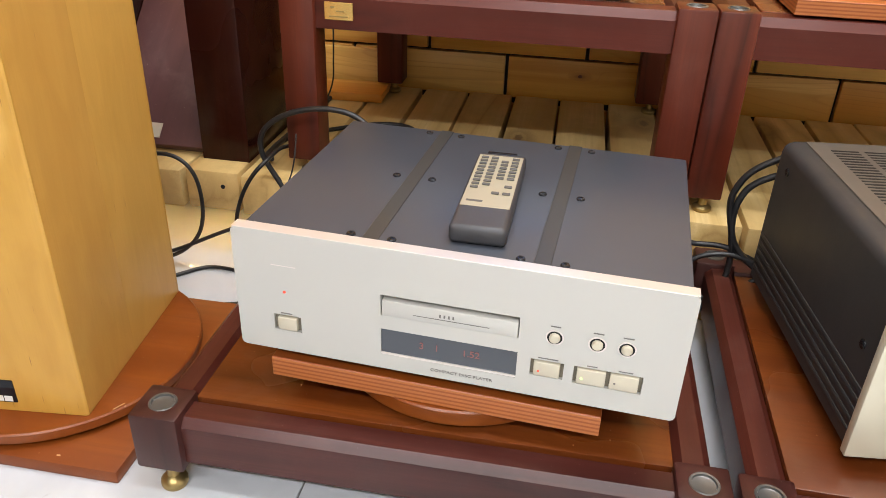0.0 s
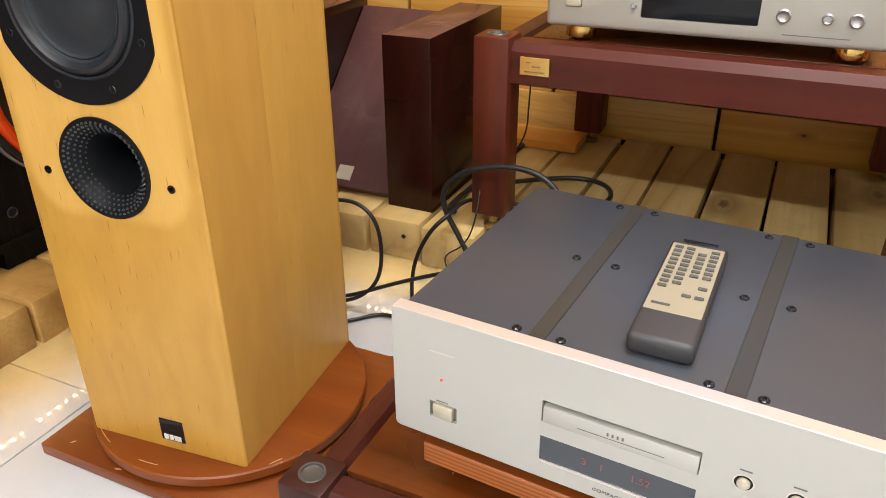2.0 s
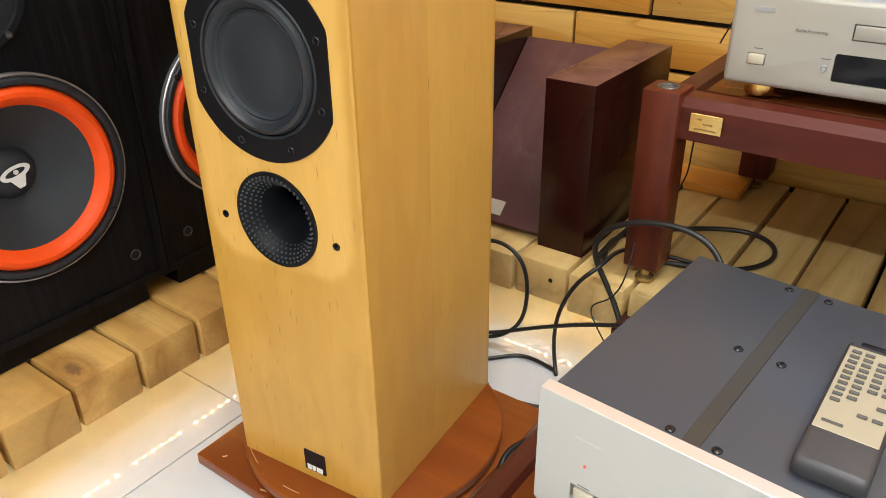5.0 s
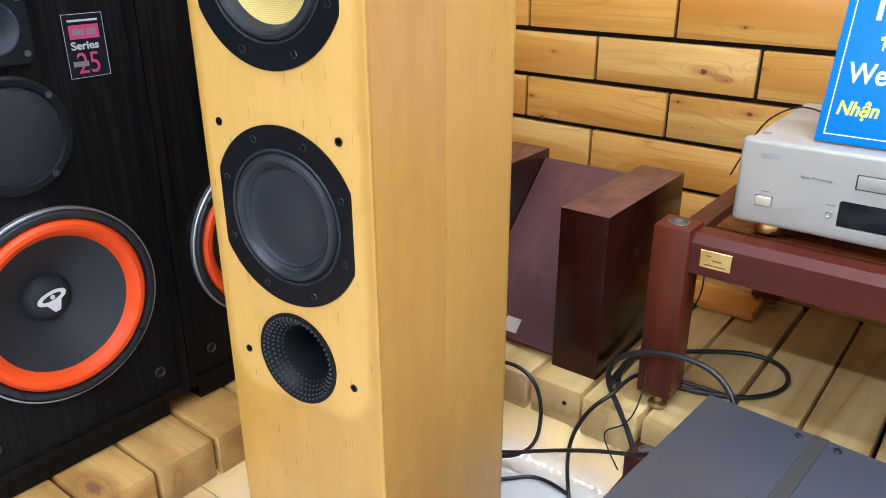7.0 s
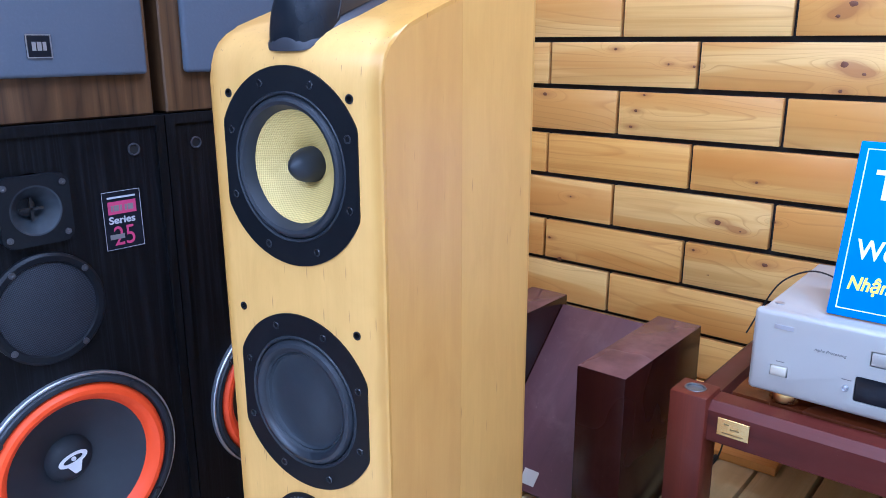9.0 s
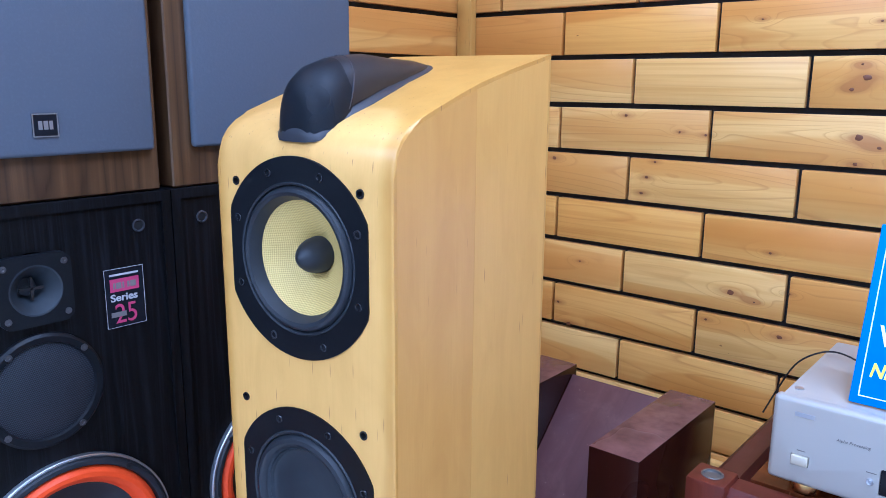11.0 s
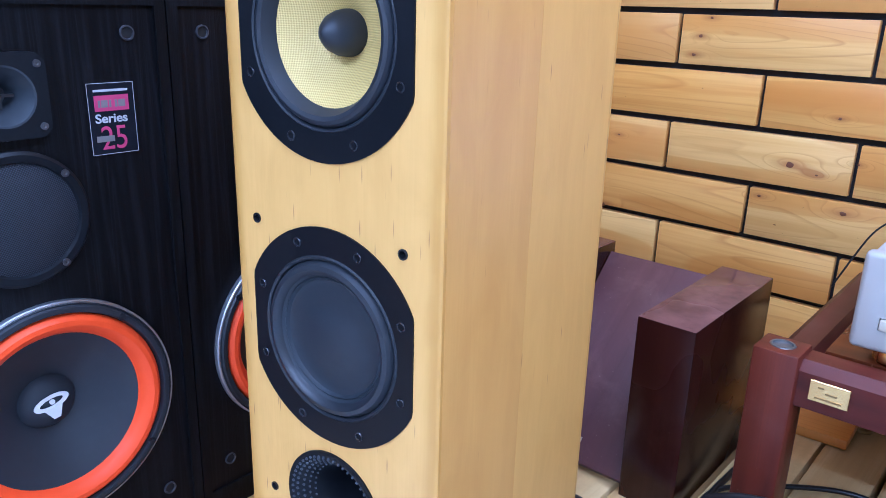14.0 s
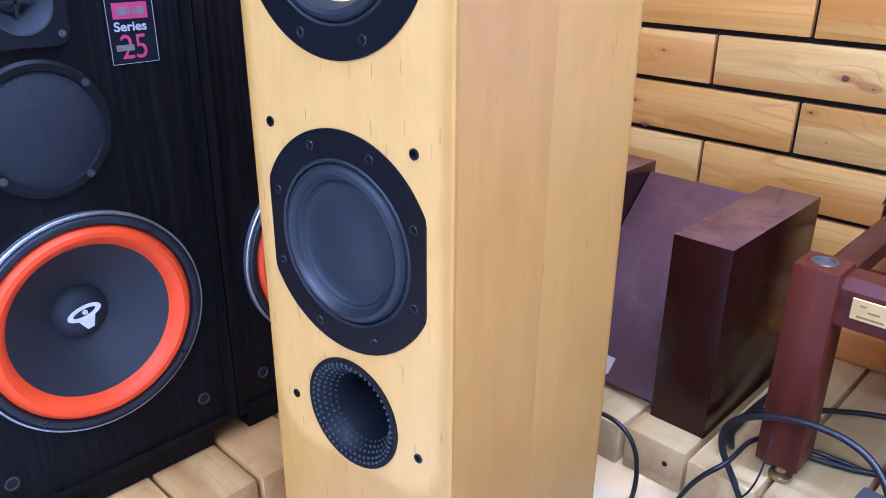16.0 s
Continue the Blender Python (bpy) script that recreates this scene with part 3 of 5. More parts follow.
tagged(new("wall_east", mesh_of("wall_east", box(bmesh.new(), 2.6, 2.7, -2.3, 1.752, 0, 2.7), M_WALL)), "plain pale painted wall", "wall", kind="structure")
tagged(new("wall_south", mesh_of("wall_south", box(bmesh.new(), -1.217, 2.6, -2.3, -2.2, 0, 2.7), M_WALL)), "plain pale painted wall", "wall", kind="structure")
tagged(new("ceiling", mesh_of("ceiling", box(bmesh.new(), -1.32, 2.7, -2.3, 1.87, 2.7, 2.8), M_CEIL)), "plain white ceiling", "ceiling", kind="structure")
tagged(new("corner_trim", mesh_of("corner_trim", box(bmesh.new(), -1.198, -1.155, 1.712, 1.734, 0.156, 2.69, 0.002), M_MAPLE)), "narrow pine strip in the corner", "trim", kind="structure")

for tx, ty, watts in TUBES:
    lamp = thing("ceiling_light", "long white ceiling light with a pale diffuser", "light", pose(tx, ty, 2.6), "ceiling lights")
    part("housing", box(bmesh.new(), -0.6, 0.6, -0.08, 0.08, 0.03, 0.1, 0.004), M_WHITE, lamp)
    part("diffuser", box(bmesh.new(), -0.58, 0.58, -0.065, 0.065, 0.012, 0.03, 0.004), M_TUBE, lamp)

# ---- platforms of thick pine planks ----
PLAT_N = thing("platform", "low platform of thick worn pine planks along the wall", "platform", group="platforms")
PLAT_W = thing("platform", "low platform of thick worn pine planks under black loudspeakers", "platform", group="platforms")
part("bearer", box(bmesh.new(), -0.78, 2.2, 1.36, 1.42, 0, 0.084), M_DARK, PLAT_N)
part("bearer", box(bmesh.new(), -0.78, 2.2, 1.62, 1.68, 0, 0.084), M_DARK, PLAT_N)
part("bearer", box(bmesh.new(), -1.04, -0.99, -0.9, 1.14, 0, 0.084), M_DARK, PLAT_W)
part("bearer", box(bmesh.new(), -1.19, -1.14, -0.9, 1.14, 0, 0.084), M_DARK, PLAT_W)
for k in range(-12, 18):
    a, b = -0.006 + 0.1028 * k + 0.0035, -0.006 + 0.1028 * (k + 1) - 0.0035
    if b < -1.19:
        continue
    dy, dz = random.uniform(-0.006, 0.006), random.uniform(-0.0015, 0.0015)
    me = mesh_of("plank", box(bmesh.new(), 0, b - a, 0, 0.57 - dy, 0, 0.07 + dz, 0.004, 2), M_PLANK_Y)
    piece("plank", me, PLAT_N, pose(max(a, -1.19), 1.15 + dy, 0.085, 0, random.uniform(-0.4, 0.4), random.uniform(-0.3, 0.3)))
for k in range(-13, 7):
    a, b = 0.514 + 0.0985 * k + 0.003, 0.514 + 0.0985 * (k + 1) - 0.003
    if b > 1.146:
        continue
    dx, dz = random.uniform(-0.006, 0.004), random.uniform(-0.0015, 0.0015)
    me = mesh_of("plank", box(bmesh.new(), -0.39, 0, 0, b - a, 0, 0.07 + dz, 0.004, 2), M_PLANK_X)
    piece("plank", me, PLAT_W, pose(-0.80 + dx, a, 0.085, random.uniform(-0.4, 0.4), 0, random.uniform(-0.3, 0.3)))
# nail hole in a plank end
part("nail_hole", disc(bmesh.new(), 0.004, 0, 0.0012, 8, on_front(-0.443, 1.1425, 0.136)), M_HOLE, PLAT_N)


def light_strip(a, b):
    a, b = Vector(a), Vector(b)
    n = int((b - a).length / 0.0167)
    st = thing("light_strip", "warm white light strip fixed under the plank platform", "light strip", group="light strips")
    side = (b - a).normalized().cross(Vector((0, 0, 1))) * 0.0016
    bm = bmesh.new()
    lo, hi = a - side, b + side
    box(bm, min(lo.x, hi.x), max(lo.x, hi.x), min(lo.y, hi.y), max(lo.y, hi.y), a.z, a.z + 0.002)
    part("tape", bm, M_WHITE, st)
    bm = bmesh.new()
    for k in range(n):
        if random.random() < 0.15:
            continue
        p = a.lerp(b, (k + 0.5) / n)
        box(bm, p.x - 0.0022, p.x + 0.0022, p.y - 0.0022, p.y + 0.0022, a.z - 0.0015, a.z)
    tagged(part("diode", bm, M_LEDDOT, st, "row of glowing diodes"), kind="stuff")


light_strip((-0.872, -0.6, 0.0825), (-0.872, 1.13, 0.0825))
light_strip((-0.78, 1.225, 0.0825), (0.9, 1.225, 0.0825))

# ---- floorstanding loudspeaker ----
SPK = thing("floorstanding_speaker", "tall maple-veneered floorstanding loudspeaker with black drivers and a top tweeter", "loudspeaker", pose(-0.529, 0.6595, 0, 0, 0, 5.6))
TOPLINE = [(0.0, 0.925), (0.0015, 0.940), (0.006, 0.952), (0.013, 0.9615), (0.024, 0.970), (0.042, 0.978), (0.066, 0.986), (0.10, 0.997), (0.14, 1.009), (0.20, 1.023), (0.288, 1.041)]


def top_at(v):
    for (a, za), (b, zb) in zip(TOPLINE, TOPLINE[1:]):
        if v <= b:
            return za + (zb - za) * max(0, v - a) / (b - a)
    return TOPLINE[-1][1]


D1, D2, PORT, DU = 0.8402, 0.5862, 0.4172, -0.0055
U1, U2, UP = -0.0050, -0.0022, -0.0018
bm = prism(bmesh.new(), [(0.0, 0.041)] + TOPLINE + [(0.288, 0.041)], 0, -0.114, 0.114)
rim = [e for e in bm.edges if abs(e.verts[0].co.x - e.verts[1].co.x) < 1e-6 and min(e.verts[0].co.z, e.verts[1].co.z) > 0.0405 and max(e.verts[0].co.z, e.verts[1].co.z) > 0.05 and max(e.verts[0].co.y, e.verts[1].co.y) < 0.287]
bmesh.ops.bevel(bm, geom=rim, offset=0.0035, segments=2, affect="EDGES", profile=0.5)
cuts = [disc(bmesh.new(), 0.076, -0.06, 0.02, 64, on_front(u, 0, z)) for u, z in ((U1, D1), (U2, D2))]
cuts.append(disc(bmesh.new(), 0.0550, -0.13, 0.02, 64, on_front(UP, 0, PORT)))
HOLES = [(-0.0865, 0.911), (0.0765, 0.911), (-0.0865, 0.680), (0.0765, 0.680), (-0.0795, 0.407), (0.0785, 0.405)]
cuts += [disc(bmesh.new(), 0.0040, -0.012, 0.01, 16, on_front(u, 0, z)) for u, z in HOLES]
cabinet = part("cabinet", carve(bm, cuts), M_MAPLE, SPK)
for face in cabinet.data.polygons:
    if abs(face.normal.x) > 0.9995:
        face.use_smooth = False


side = [(0.132, 0.0435)] + [(v, top_at(v) - 0.0045) for v in (0.132, 0.16, 0.20, 0.24, 0.283)] + [(0.283, 0.0435)]
part("side_veneer", prism(bmesh.new(), side, 0, 0.1140, 0.1142), M_MAPLE_PALE, SPK, "paler leaf of maple veneer")
side = [(0.0045, 0.0435)] + [(v, top_at(v) - 0.0045) for v in (0.0045, 0.009, 0.013, 0.024, 0.042, 0.066, 0.10, 0.1318)] + [(0.1318, 0.0435)]
part("side_veneer", prism(bmesh.new(), side, 0, 0.1140, 0.1142), M_MAPLE_PINK, SPK, "slightly pinkish leaf of maple veneer")


def socket(u, z):
    part("grille_socket", lathe(bmesh.new(), [(0.0046, 0.0), (0.0046, 0.0010), (0.0032, 0.0010), (0.0028, -0.010), (0, -0.010)], 16), M_SCREW, SPK, "black grille socket", on_front(u, 0, z))


for u, z in HOLES:
    socket(u, z)


def cut_circle(r, half, n=96):
    return [(max(-half, min(half, r * math.cos(2 * math.pi * k / n))), r * math.sin(2 * math.pi * k / n)) for k in range(n)]


def circle(r, n=96):
    return [(r * math.cos(2 * math.pi * k / n), r * math.sin(2 * math.pi * k / n)) for k in range(n)]


def allen(parent, m):
    bm = lathe(bmesh.new(), [(0.0043, 0), (0.0043, 0.0007), (0.0038, 0.0012), (0.0030, 0.0010), (0.0026, -0.0004), (0.0012, -0.0008), (0, -0.0006)], 16)
    part("screw", bm, M_SCREW, parent, "black socket screw", m)


def driver(name, u, z, label):
    d = part(name, ring_plate(bmesh.new(), cut_circle(0.1000, 0.0905), circle(0.0755), -0.001, 0.0016), M_FRAMEBLK, SPK, label, on_front(u, 0, z))
    for k in range(8):
        a = radians(22.5 + 45 * k)
        allen(d, pose(0.0885 * math.cos(a) * (0.965 if abs(math.cos(a)) > 0.9 else 1), 0.0885 * math.sin(a), 0.0016))
    return d


mid = driver("midrange_driver", U1, D1, "driver with a woven yellow cone in a black frame")
part("surround", lathe(bmesh.new(), [(0.0757, 0.001), (0.0745, 0.0026), (0.0728, 0.0018), (0.0718, -0.001), (0.0708, 0.0012), (0.0690, 0.0042), (0.0660, 0.0053), (0.0625, 0.0040), (0.0595, -0.0015), (0.0572, -0.0080)], 72), M_RUBBER, mid, "black rubber surround")
part("cone", lathe(bmesh.new(), [(0.0575, -0.0080), (0.050, -0.0122), (0.038, -0.0195), (0.026, -0.0275), (0.017, -0.034)], 72), M_KEVLAR, mid, "woven yellow cone")
part("phase_plug", lathe(bmesh.new(), [(0.0185, -0.038), (0.0185, -0.029), (0.0176, -0.022), (0.0148, -0.014), (0.0105, -0.008), (0.0060, -0.0035), (0.0022, -0.0012), (0, -0.0006)], 40), M_RUBBER, mid, "pointed black phase plug")
bass = driver("bass_driver", U2, D2, "driver with a black cone in a black frame")
part("surround", lathe(bmesh.new(), [(0.0757, 0.001), (0.0742, 0.0030), (0.0720, 0.002), (0.0708, -0.001), (0.0700, 0.002), (0.0675, 0.0056), (0.0635, 0.0066), (0.0600, 0.0046), (0.0580, 0.0005)], 72), M_RUBBER, bass, "thick black rubber surround")
part("cone", lathe(bmesh.new(), [(0.0583, 0.0005), (0.0560, -0.002), (0.0545, -0.001), (0.0525, -0.004), (0.048, -0.0055), (0.030, -0.0015), (0.015, 0.0008), (0, 0.0015)], 72), M_CONEBLK, bass, "matt black dished cone")
port = part("bass_port", lathe(bmesh.new(), [(0.0563, 0.0), (0.0563, 0.002), (0.0535, 0.0026), (0.0485, 0.0005), (0.043, -0.005), (0.036, -0.014), (0.029, -0.030), (0.026, -0.05), (0.0255, -0.12), (0, -0.12)], 72), M_FRAMEBLK, SPK, "black flared port with a dimpled lip", on_front(UP, 0, PORT))
bm = bmesh.new()
for r, d, n, s in ((0.0505, 0.0022, 52, 1.2), (0.0468, -0.0004, 48, 1.25), (0.0430, -0.0048, 44, 1.2), (0.0395, -0.0092, 40, 1.1), (0.0362, -0.0136, 36, 1.0)):
    for k in range(n):
        a = 2 * math.pi * (k + 0.5 * (n % 8 > 3)) / n
        bmesh.ops.create_icosphere(bm, subdivisions=1, radius=0.00125 * s, matrix=Matrix.Translation((r * math.cos(a), r * math.sin(a), d)))
# dimples paler than the flare: their highlights are put into the colour
tagged(part("dimple", bm, plain("port_dimple_glint", (0.05, 0.055, 0.065), 0.3), port, "rings of small dimples on the flare"), kind="stuff")

# tweeter pod on the sloping top


def loft(bm, rows, seg=20):
    rings = []
    for v, w, h, lift, *lean in rows:
        base = 0.9655 + 0.33 * v - 0.19 * v * v + lift
        tilt = lean[0] if lean else 0.0
        rings.append([bm.verts.new((w * math.cos(math.pi * k / seg), v + tilt * (math.sin(math.pi * k / seg) - 0.55), base + h * math.sin(math.pi * k / seg))) for k in range(seg + 1)])
    for a, b in zip(rings, rings[1:]):
        for k in range(seg):
            bm.faces.new((a[k], a[k + 1], b[k + 1], b[k]))
    for r in (rings[0], rings[-1]):
        bm.faces.new(r)
    return bm


TW = thing("tweeter", "", "")
TW.parent = SPK
TW.matrix_basis = pose(DU, -0.011, -0.003)
for key in list(TW.keys()):
    del TW[key]
TW["label"] = "black teardrop tweeter pod on the sloping top"
part("plinth", loft(bmesh.new(), [(0.0135, 0.013, 0.010, -0.014), (0.0160, 0.023, 0.014, -0.014), (0.022, 0.0315, 0.017, -0.013), (0.034, 0.0370, 0.019, -0.011), (0.052, 0.0400, 0.021, -0.009), (0.08, 0.0415, 0.020, -0.007), (0.12, 0.0390, 0.017, -0.006), (0.16, 0.0345, 0.014, -0.006), (0.195, 0.0270, 0.011, -0.006), (0.214, 0.0200, 0.009, -0.006), (0.224, 0.0110, 0.007, -0.0055)], 28), plain("plinth_rubber", (0.028, 0.029, 0.035), 0.45), TW, "dark grey rubber plinth")
part("tail", loft(bmesh.new(), [(0.046, 0.0325, 0.042, 0.004), (0.066, 0.0335, 0.043, 0.006), (0.078, 0.0335, 0.041, 0.006), (0.11, 0.030, 0.034, 0.006), (0.15, 0.026, 0.022, 0.004), (0.19, 0.019, 0.011, 0.003), (0.211, 0.011, 0.004, 0.002)], 28), M_TWEET, TW, "glossy black tapering tail")
part("nose", loft(bmesh.new(), [(0.0150, 0.014, 0.034, -0.007), (0.0170, 0.022, 0.043, -0.007), (0.0225, 0.029, 0.0520, -0.007), (0.034, 0.0345, 0.0575, -0.007, 0.006), (0.052, 0.0358, 0.0588, -0.007, 0.018), (0.066, 0.0350, 0.0575, -0.007, 0.026)], 28), M_PODMESH, TW, "rounded black mesh nose")
bm = bmesh.new()
bmesh.ops.create_uvsphere(bm, u_segments=28, v_segments=16, radius=0.0205, matrix=Matrix.Translation((-0.002, 0.0375, 0.9755 + 0.021)))
part("dome", bm, plain("dome_lacquer", (0.06, 0.065, 0.075), 0.13, vary=0.05),  TW, "shiny dark dome behind the mesh")
part("seam", loft(bmesh.new(), [(0.0655, 0.0348, 0.0505, 0.000, 0.026), (0.0656, 0.0354, 0.0511, 0.000, 0.026), (0.0664, 0.0354, 0.0511, 0.000, 0.026), (0.0666, 0.0340, 0.0497, 0.000, 0.026)], 28), plain("seam_grey", (0.04, 0.04, 0.045), 0.45), TW, "thin grey seam ring")
# maker's badge: dark square with pale marks, no letters
badge = part("badge", box(bmesh.new(), -0.017, 0.017, -0.0016, 0.001, -0.0165, 0.0165, 0.0006, 1), M_GLASSBLK, SPK, "small black badge with pale marks", pose(0.012, 0, 0.0710))
for x0, x1 in ((-0.0125, -0.006), (-0.0045, 0.001), (0.0025, 0.0125)):
    part("mark", box(bmesh.new(), x0, x1, -0.0021, -0.0014, -0.0145, -0.0065), M_WHITE, badge)



def turntable(radius, height, label, m):
    """A wooden disc turning on a narrower black bearing ring."""
    t = thing("turntable", label, "turntable", m, "turntables")
    part("top", disc(bmesh.new(), radius, 0.006, height, 96, Matrix(), 0.002), M_BOARD, t)
    for a0, a1, ro in ((-124, -112, 0.006), (-93, -84, 0.012), (-38, -33, 0.004)):
        ring = [math.radians(a0 + (a1 - a0) * k / 6) for k in range(7)]
        line = [((radius - ro - 0.0003 * k) * math.cos(a), (radius - ro - 0.0003 * k) * math.sin(a)) for k, a in enumerate(ring)]
        part("scratch", prism(bmesh.new(), line + [(x * 0.995, y * 0.995) for x, y in reversed(line)], 2, height - 0.0004, height + 0.0003), M_CHIP, t, "thin pale scratch in the varnish")
    part("bearing", lathe(bmesh.new(), [(radius - 0.05, 0.0), (radius - 0.013, 0.0), (radius - 0.013, 0.0061), (radius - 0.05, 0.0061)], 72, Matrix(), True), M_RUBBER, t, "black bearing ring under the disc")


board = solid("base_board", box(bmesh.new(), -0.18, 0.18, -0.18, 0.185, 0.0, 0.018, 0.002), M_BOARD, "square orange-brown wooden base board on the floor", "board", pose(-0.53, 0.792, 0.0))
# pale chips and scratches in the varnish of the board
for cx, cy, length, turn in ((-0.142, -0.160, 0.009, 40), (-0.05, -0.173, 0.012, 4), (0.10, -0.168, 0.006, -20)):
    part("chip", prism(bmesh.new(), [(-length / 2, 0), (-length / 5, -0.0016), (length / 2, 0.0004), (length / 6, 0.0018)], 2, 0.0178, 0.0183), M_CHIP, board, "pale chip in the varnish", pose(cx, cy, 0, 0, 0, turn))
turntable(0.186, 0.021, "round orange-brown wooden turntable under the loudspeaker", pose(-0.537, 0.800, 0.0195))

# ---- racks ----


def rack(label, m, height, foot=0.03, wide=0.594, deep=0.5, plaque=False, post=None, lip=0.012):
    r = thing("equipment_rack", label, "rack", m, "equipment racks")
    hw = 0.028
    for px in (0, wide):
        for py in (0, deep):
            px = 0.035 if plaque and px < 0.1 and py else px
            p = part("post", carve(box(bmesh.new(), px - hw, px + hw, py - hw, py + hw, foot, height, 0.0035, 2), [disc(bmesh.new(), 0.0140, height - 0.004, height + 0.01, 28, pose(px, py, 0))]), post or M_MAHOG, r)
            part("cap", lathe(bmesh.new(), [(0, -0.0022), (0.0105, -0.0022), (0.0122, -0.0016), (0.0128, 0.0009), (0.0150, 0.0012), (0.0166, -0.001)], 28), plain("cap_grey", (0.15, 0.15, 0.145), 0.34, 0.6, vary=0.35), p, "round dull metal cap with a sunk middle", pose(px, py, height))
            part("foot", lathe(bmesh.new(), [(0, 0), (0.0140, 0.0), (0.0155, foot * 0.10), (0.0150, foot * 0.26), (0.0120, foot * 0.36), (0.0072, foot * 0.44), (0.0062, foot * 0.8), (0.009, foot), (0, foot)], 24), M_OLDBRASS, p, "turned brass foot", pose(px + 0.004, py - (0 if py else 0.010), 0))
    lo, hi = height - 0.067, height - 0.008
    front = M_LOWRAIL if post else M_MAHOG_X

    def rail(x0, x1, y0, y1, mm):
        def up(a, b):
            return min(a.z, b.z) > hi - 1e-4 and (abs(a.y - b.y) < 1e-4 if mm is front else abs(a.x - b.x) < 1e-4)
        part("rail", box(bmesh.new(), x0, x1, y0, y1, lo, hi, 0.012 if lip > 0 else 0.009, 1, up), mm, r)
    rail(hw, wide - hw, -hw + 0.010, hw + lip, front)
    rail(hw, wide - hw, deep - hw - 0.012, deep + hw - 0.010, front)
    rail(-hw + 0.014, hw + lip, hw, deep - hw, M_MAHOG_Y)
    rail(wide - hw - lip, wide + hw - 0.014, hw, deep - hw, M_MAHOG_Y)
    part("shelf", box(bmesh.new(), hw + lip + 0.0005, wide - hw - lip - 0.0005, hw + lip + 0.0005, deep - hw - 0.0125, hi - 0.022, hi - 0.001, 0.001), M_SHELF, r, "glossy cherry-brown shelf board")
    if plaque:
        q = part("plaque", box(bmesh.new(), -0.023, 0.023, -0.0025, 0.0, -0.0135, 0.0135, 0.0008, 1), M_BRASS, r, "engraved brass plaque", pose(0.066, -hw + 0.010, hi - 0.031))
        for z0, x0, x1 in ((-0.008, -0.015, 0.015), (0.0, -0.004, 0.009), (0.006, -0.013, -0.006)):
            part("mark", box(bmesh.new(), x0, x1, -0.0032, -0.002, z0 - 0.0012, z0 + 0.0012), M_OLDBRASS, q)
    return r


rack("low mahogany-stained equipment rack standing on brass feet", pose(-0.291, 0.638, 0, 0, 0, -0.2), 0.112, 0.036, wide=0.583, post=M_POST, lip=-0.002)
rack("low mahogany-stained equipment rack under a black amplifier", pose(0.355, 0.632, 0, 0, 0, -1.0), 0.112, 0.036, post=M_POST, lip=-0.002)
rack("taller mahogany-stained equipment rack with a brass plaque", pose(-0.312, 1.214, 0.155), 0.312, 0.025, plaque=True, deep=0.465)
rack("taller mahogany-stained equipment rack beside its twin", pose(0.3395, 1.214, 0.155), 0.312, 0.025, deep=0.465)

# ---- silver disc player on its board ----
CD = thing("cd_player", "large disc player with a champagne front and a graphite lid", "cd player", pose(0.0205, 0.671, 0, 0, 0, -4.2) @ Matrix.Diagonal((1.016, 1, 1, 1)))
panel = carve(box(bmesh.new(), -0.23, 0.23, 0, 0.016, 0.1705, 0.3165, 0.005, 2, lambda a, b: abs(a.y - b.y) > 0.01),
              [box(bmesh.new(), -0.0705, 0.0710, -0.01, 0.012, 0.2385, 0.2630), box(bmesh.new(), -0.0705, 0.0715, -0.01, 0.0035, 0.189, 0.2215),
               box(bmesh.new(), -0.1890, -0.1585, -0.01, 0.006, 0.1975, 0.2170), box(bmesh.new(), 0.0850, 0.1180, -0.01, 0.006, 0.1970, 0.2170), box(bmesh.new(), 0.1275, 0.1940, -0.01, 0.006, 0.1960, 0.2170)])
part("front_panel", panel, M_SILVER, CD, "champagne aluminium front panel")
part("chassis", box(bmesh.new(), -0.225, 0.225, 0.0165, 0.352, 0.176, 0.3125, 0.002), M_LID, CD, "graphite metal lid and sides")
for u in (-0.0885, 0.0845):
    part("lid_strip", box(bmesh.new(), u - 0.0085, u + 0.0085, 0.017, 0.351, 0.3125, 0.3136, 0.0005, 1), M_LIDSTRIP, CD, "lighter metal strip on the lid")
    for v in (0.027, 0.185, 0.337):
        for du in (-0.0215, 0.0215):
            part("screw", lathe(bmesh.new(), [(0.0048, 0), (0.0048, 0.0010), (0.0038, 0.0022), (0.0018, 0.0024), (0.0016, 0.0012), (0, 0.0012)], 16), M_SCREW, CD, "", pose(u + du, v, 0.3125))
# paler strip: the light on the panel's top edge is put into its colour
part("top_edge", box(bmesh.new(), -0.2292, 0.2292, 0.0004, 0.0158, 0.3161, 0.3169, 0.0003, 1), M_SILVER_EDGE, CD, "top edge of the front, paler for the light on it")
part("tray", box(bmesh.new(), -0.0690, 0.0700, -0.0015, 0.010, 0.2390, 0.2575, 0.0012), M_SILVER, CD, "closed disc tray")
part("tray_mark", box(bmesh.new(), -0.036, 0.042, -0.0019, -0.0014, 0.2452, 0.2458), M_INK, CD)
for k in range(4):
    part("tray_mark", box(bmesh.new(), -0.009 + 0.0045 * k, -0.0072 + 0.0045 * k, -0.0019, -0.0014, 0.2480, 0.2515), M_INK, CD)
disp = part("display_window", box(bmesh.new(), -0.0703, 0.0713, 0.0015, 0.0034, 0.1892, 0.2213), M_DISPLAY, CD, "display glass, greyed for the reflection on it")
part("bezel", box(bmesh.new(), -0.0703, 0.0713, 0.0002, 0.0034, 0.1892, 0.1915), M_SILVER_EDGE, disp)
lettering("digits", "3", 0.011, M_DIGIT, disp, on_front(-0.030, 0.0013, 0.2035))
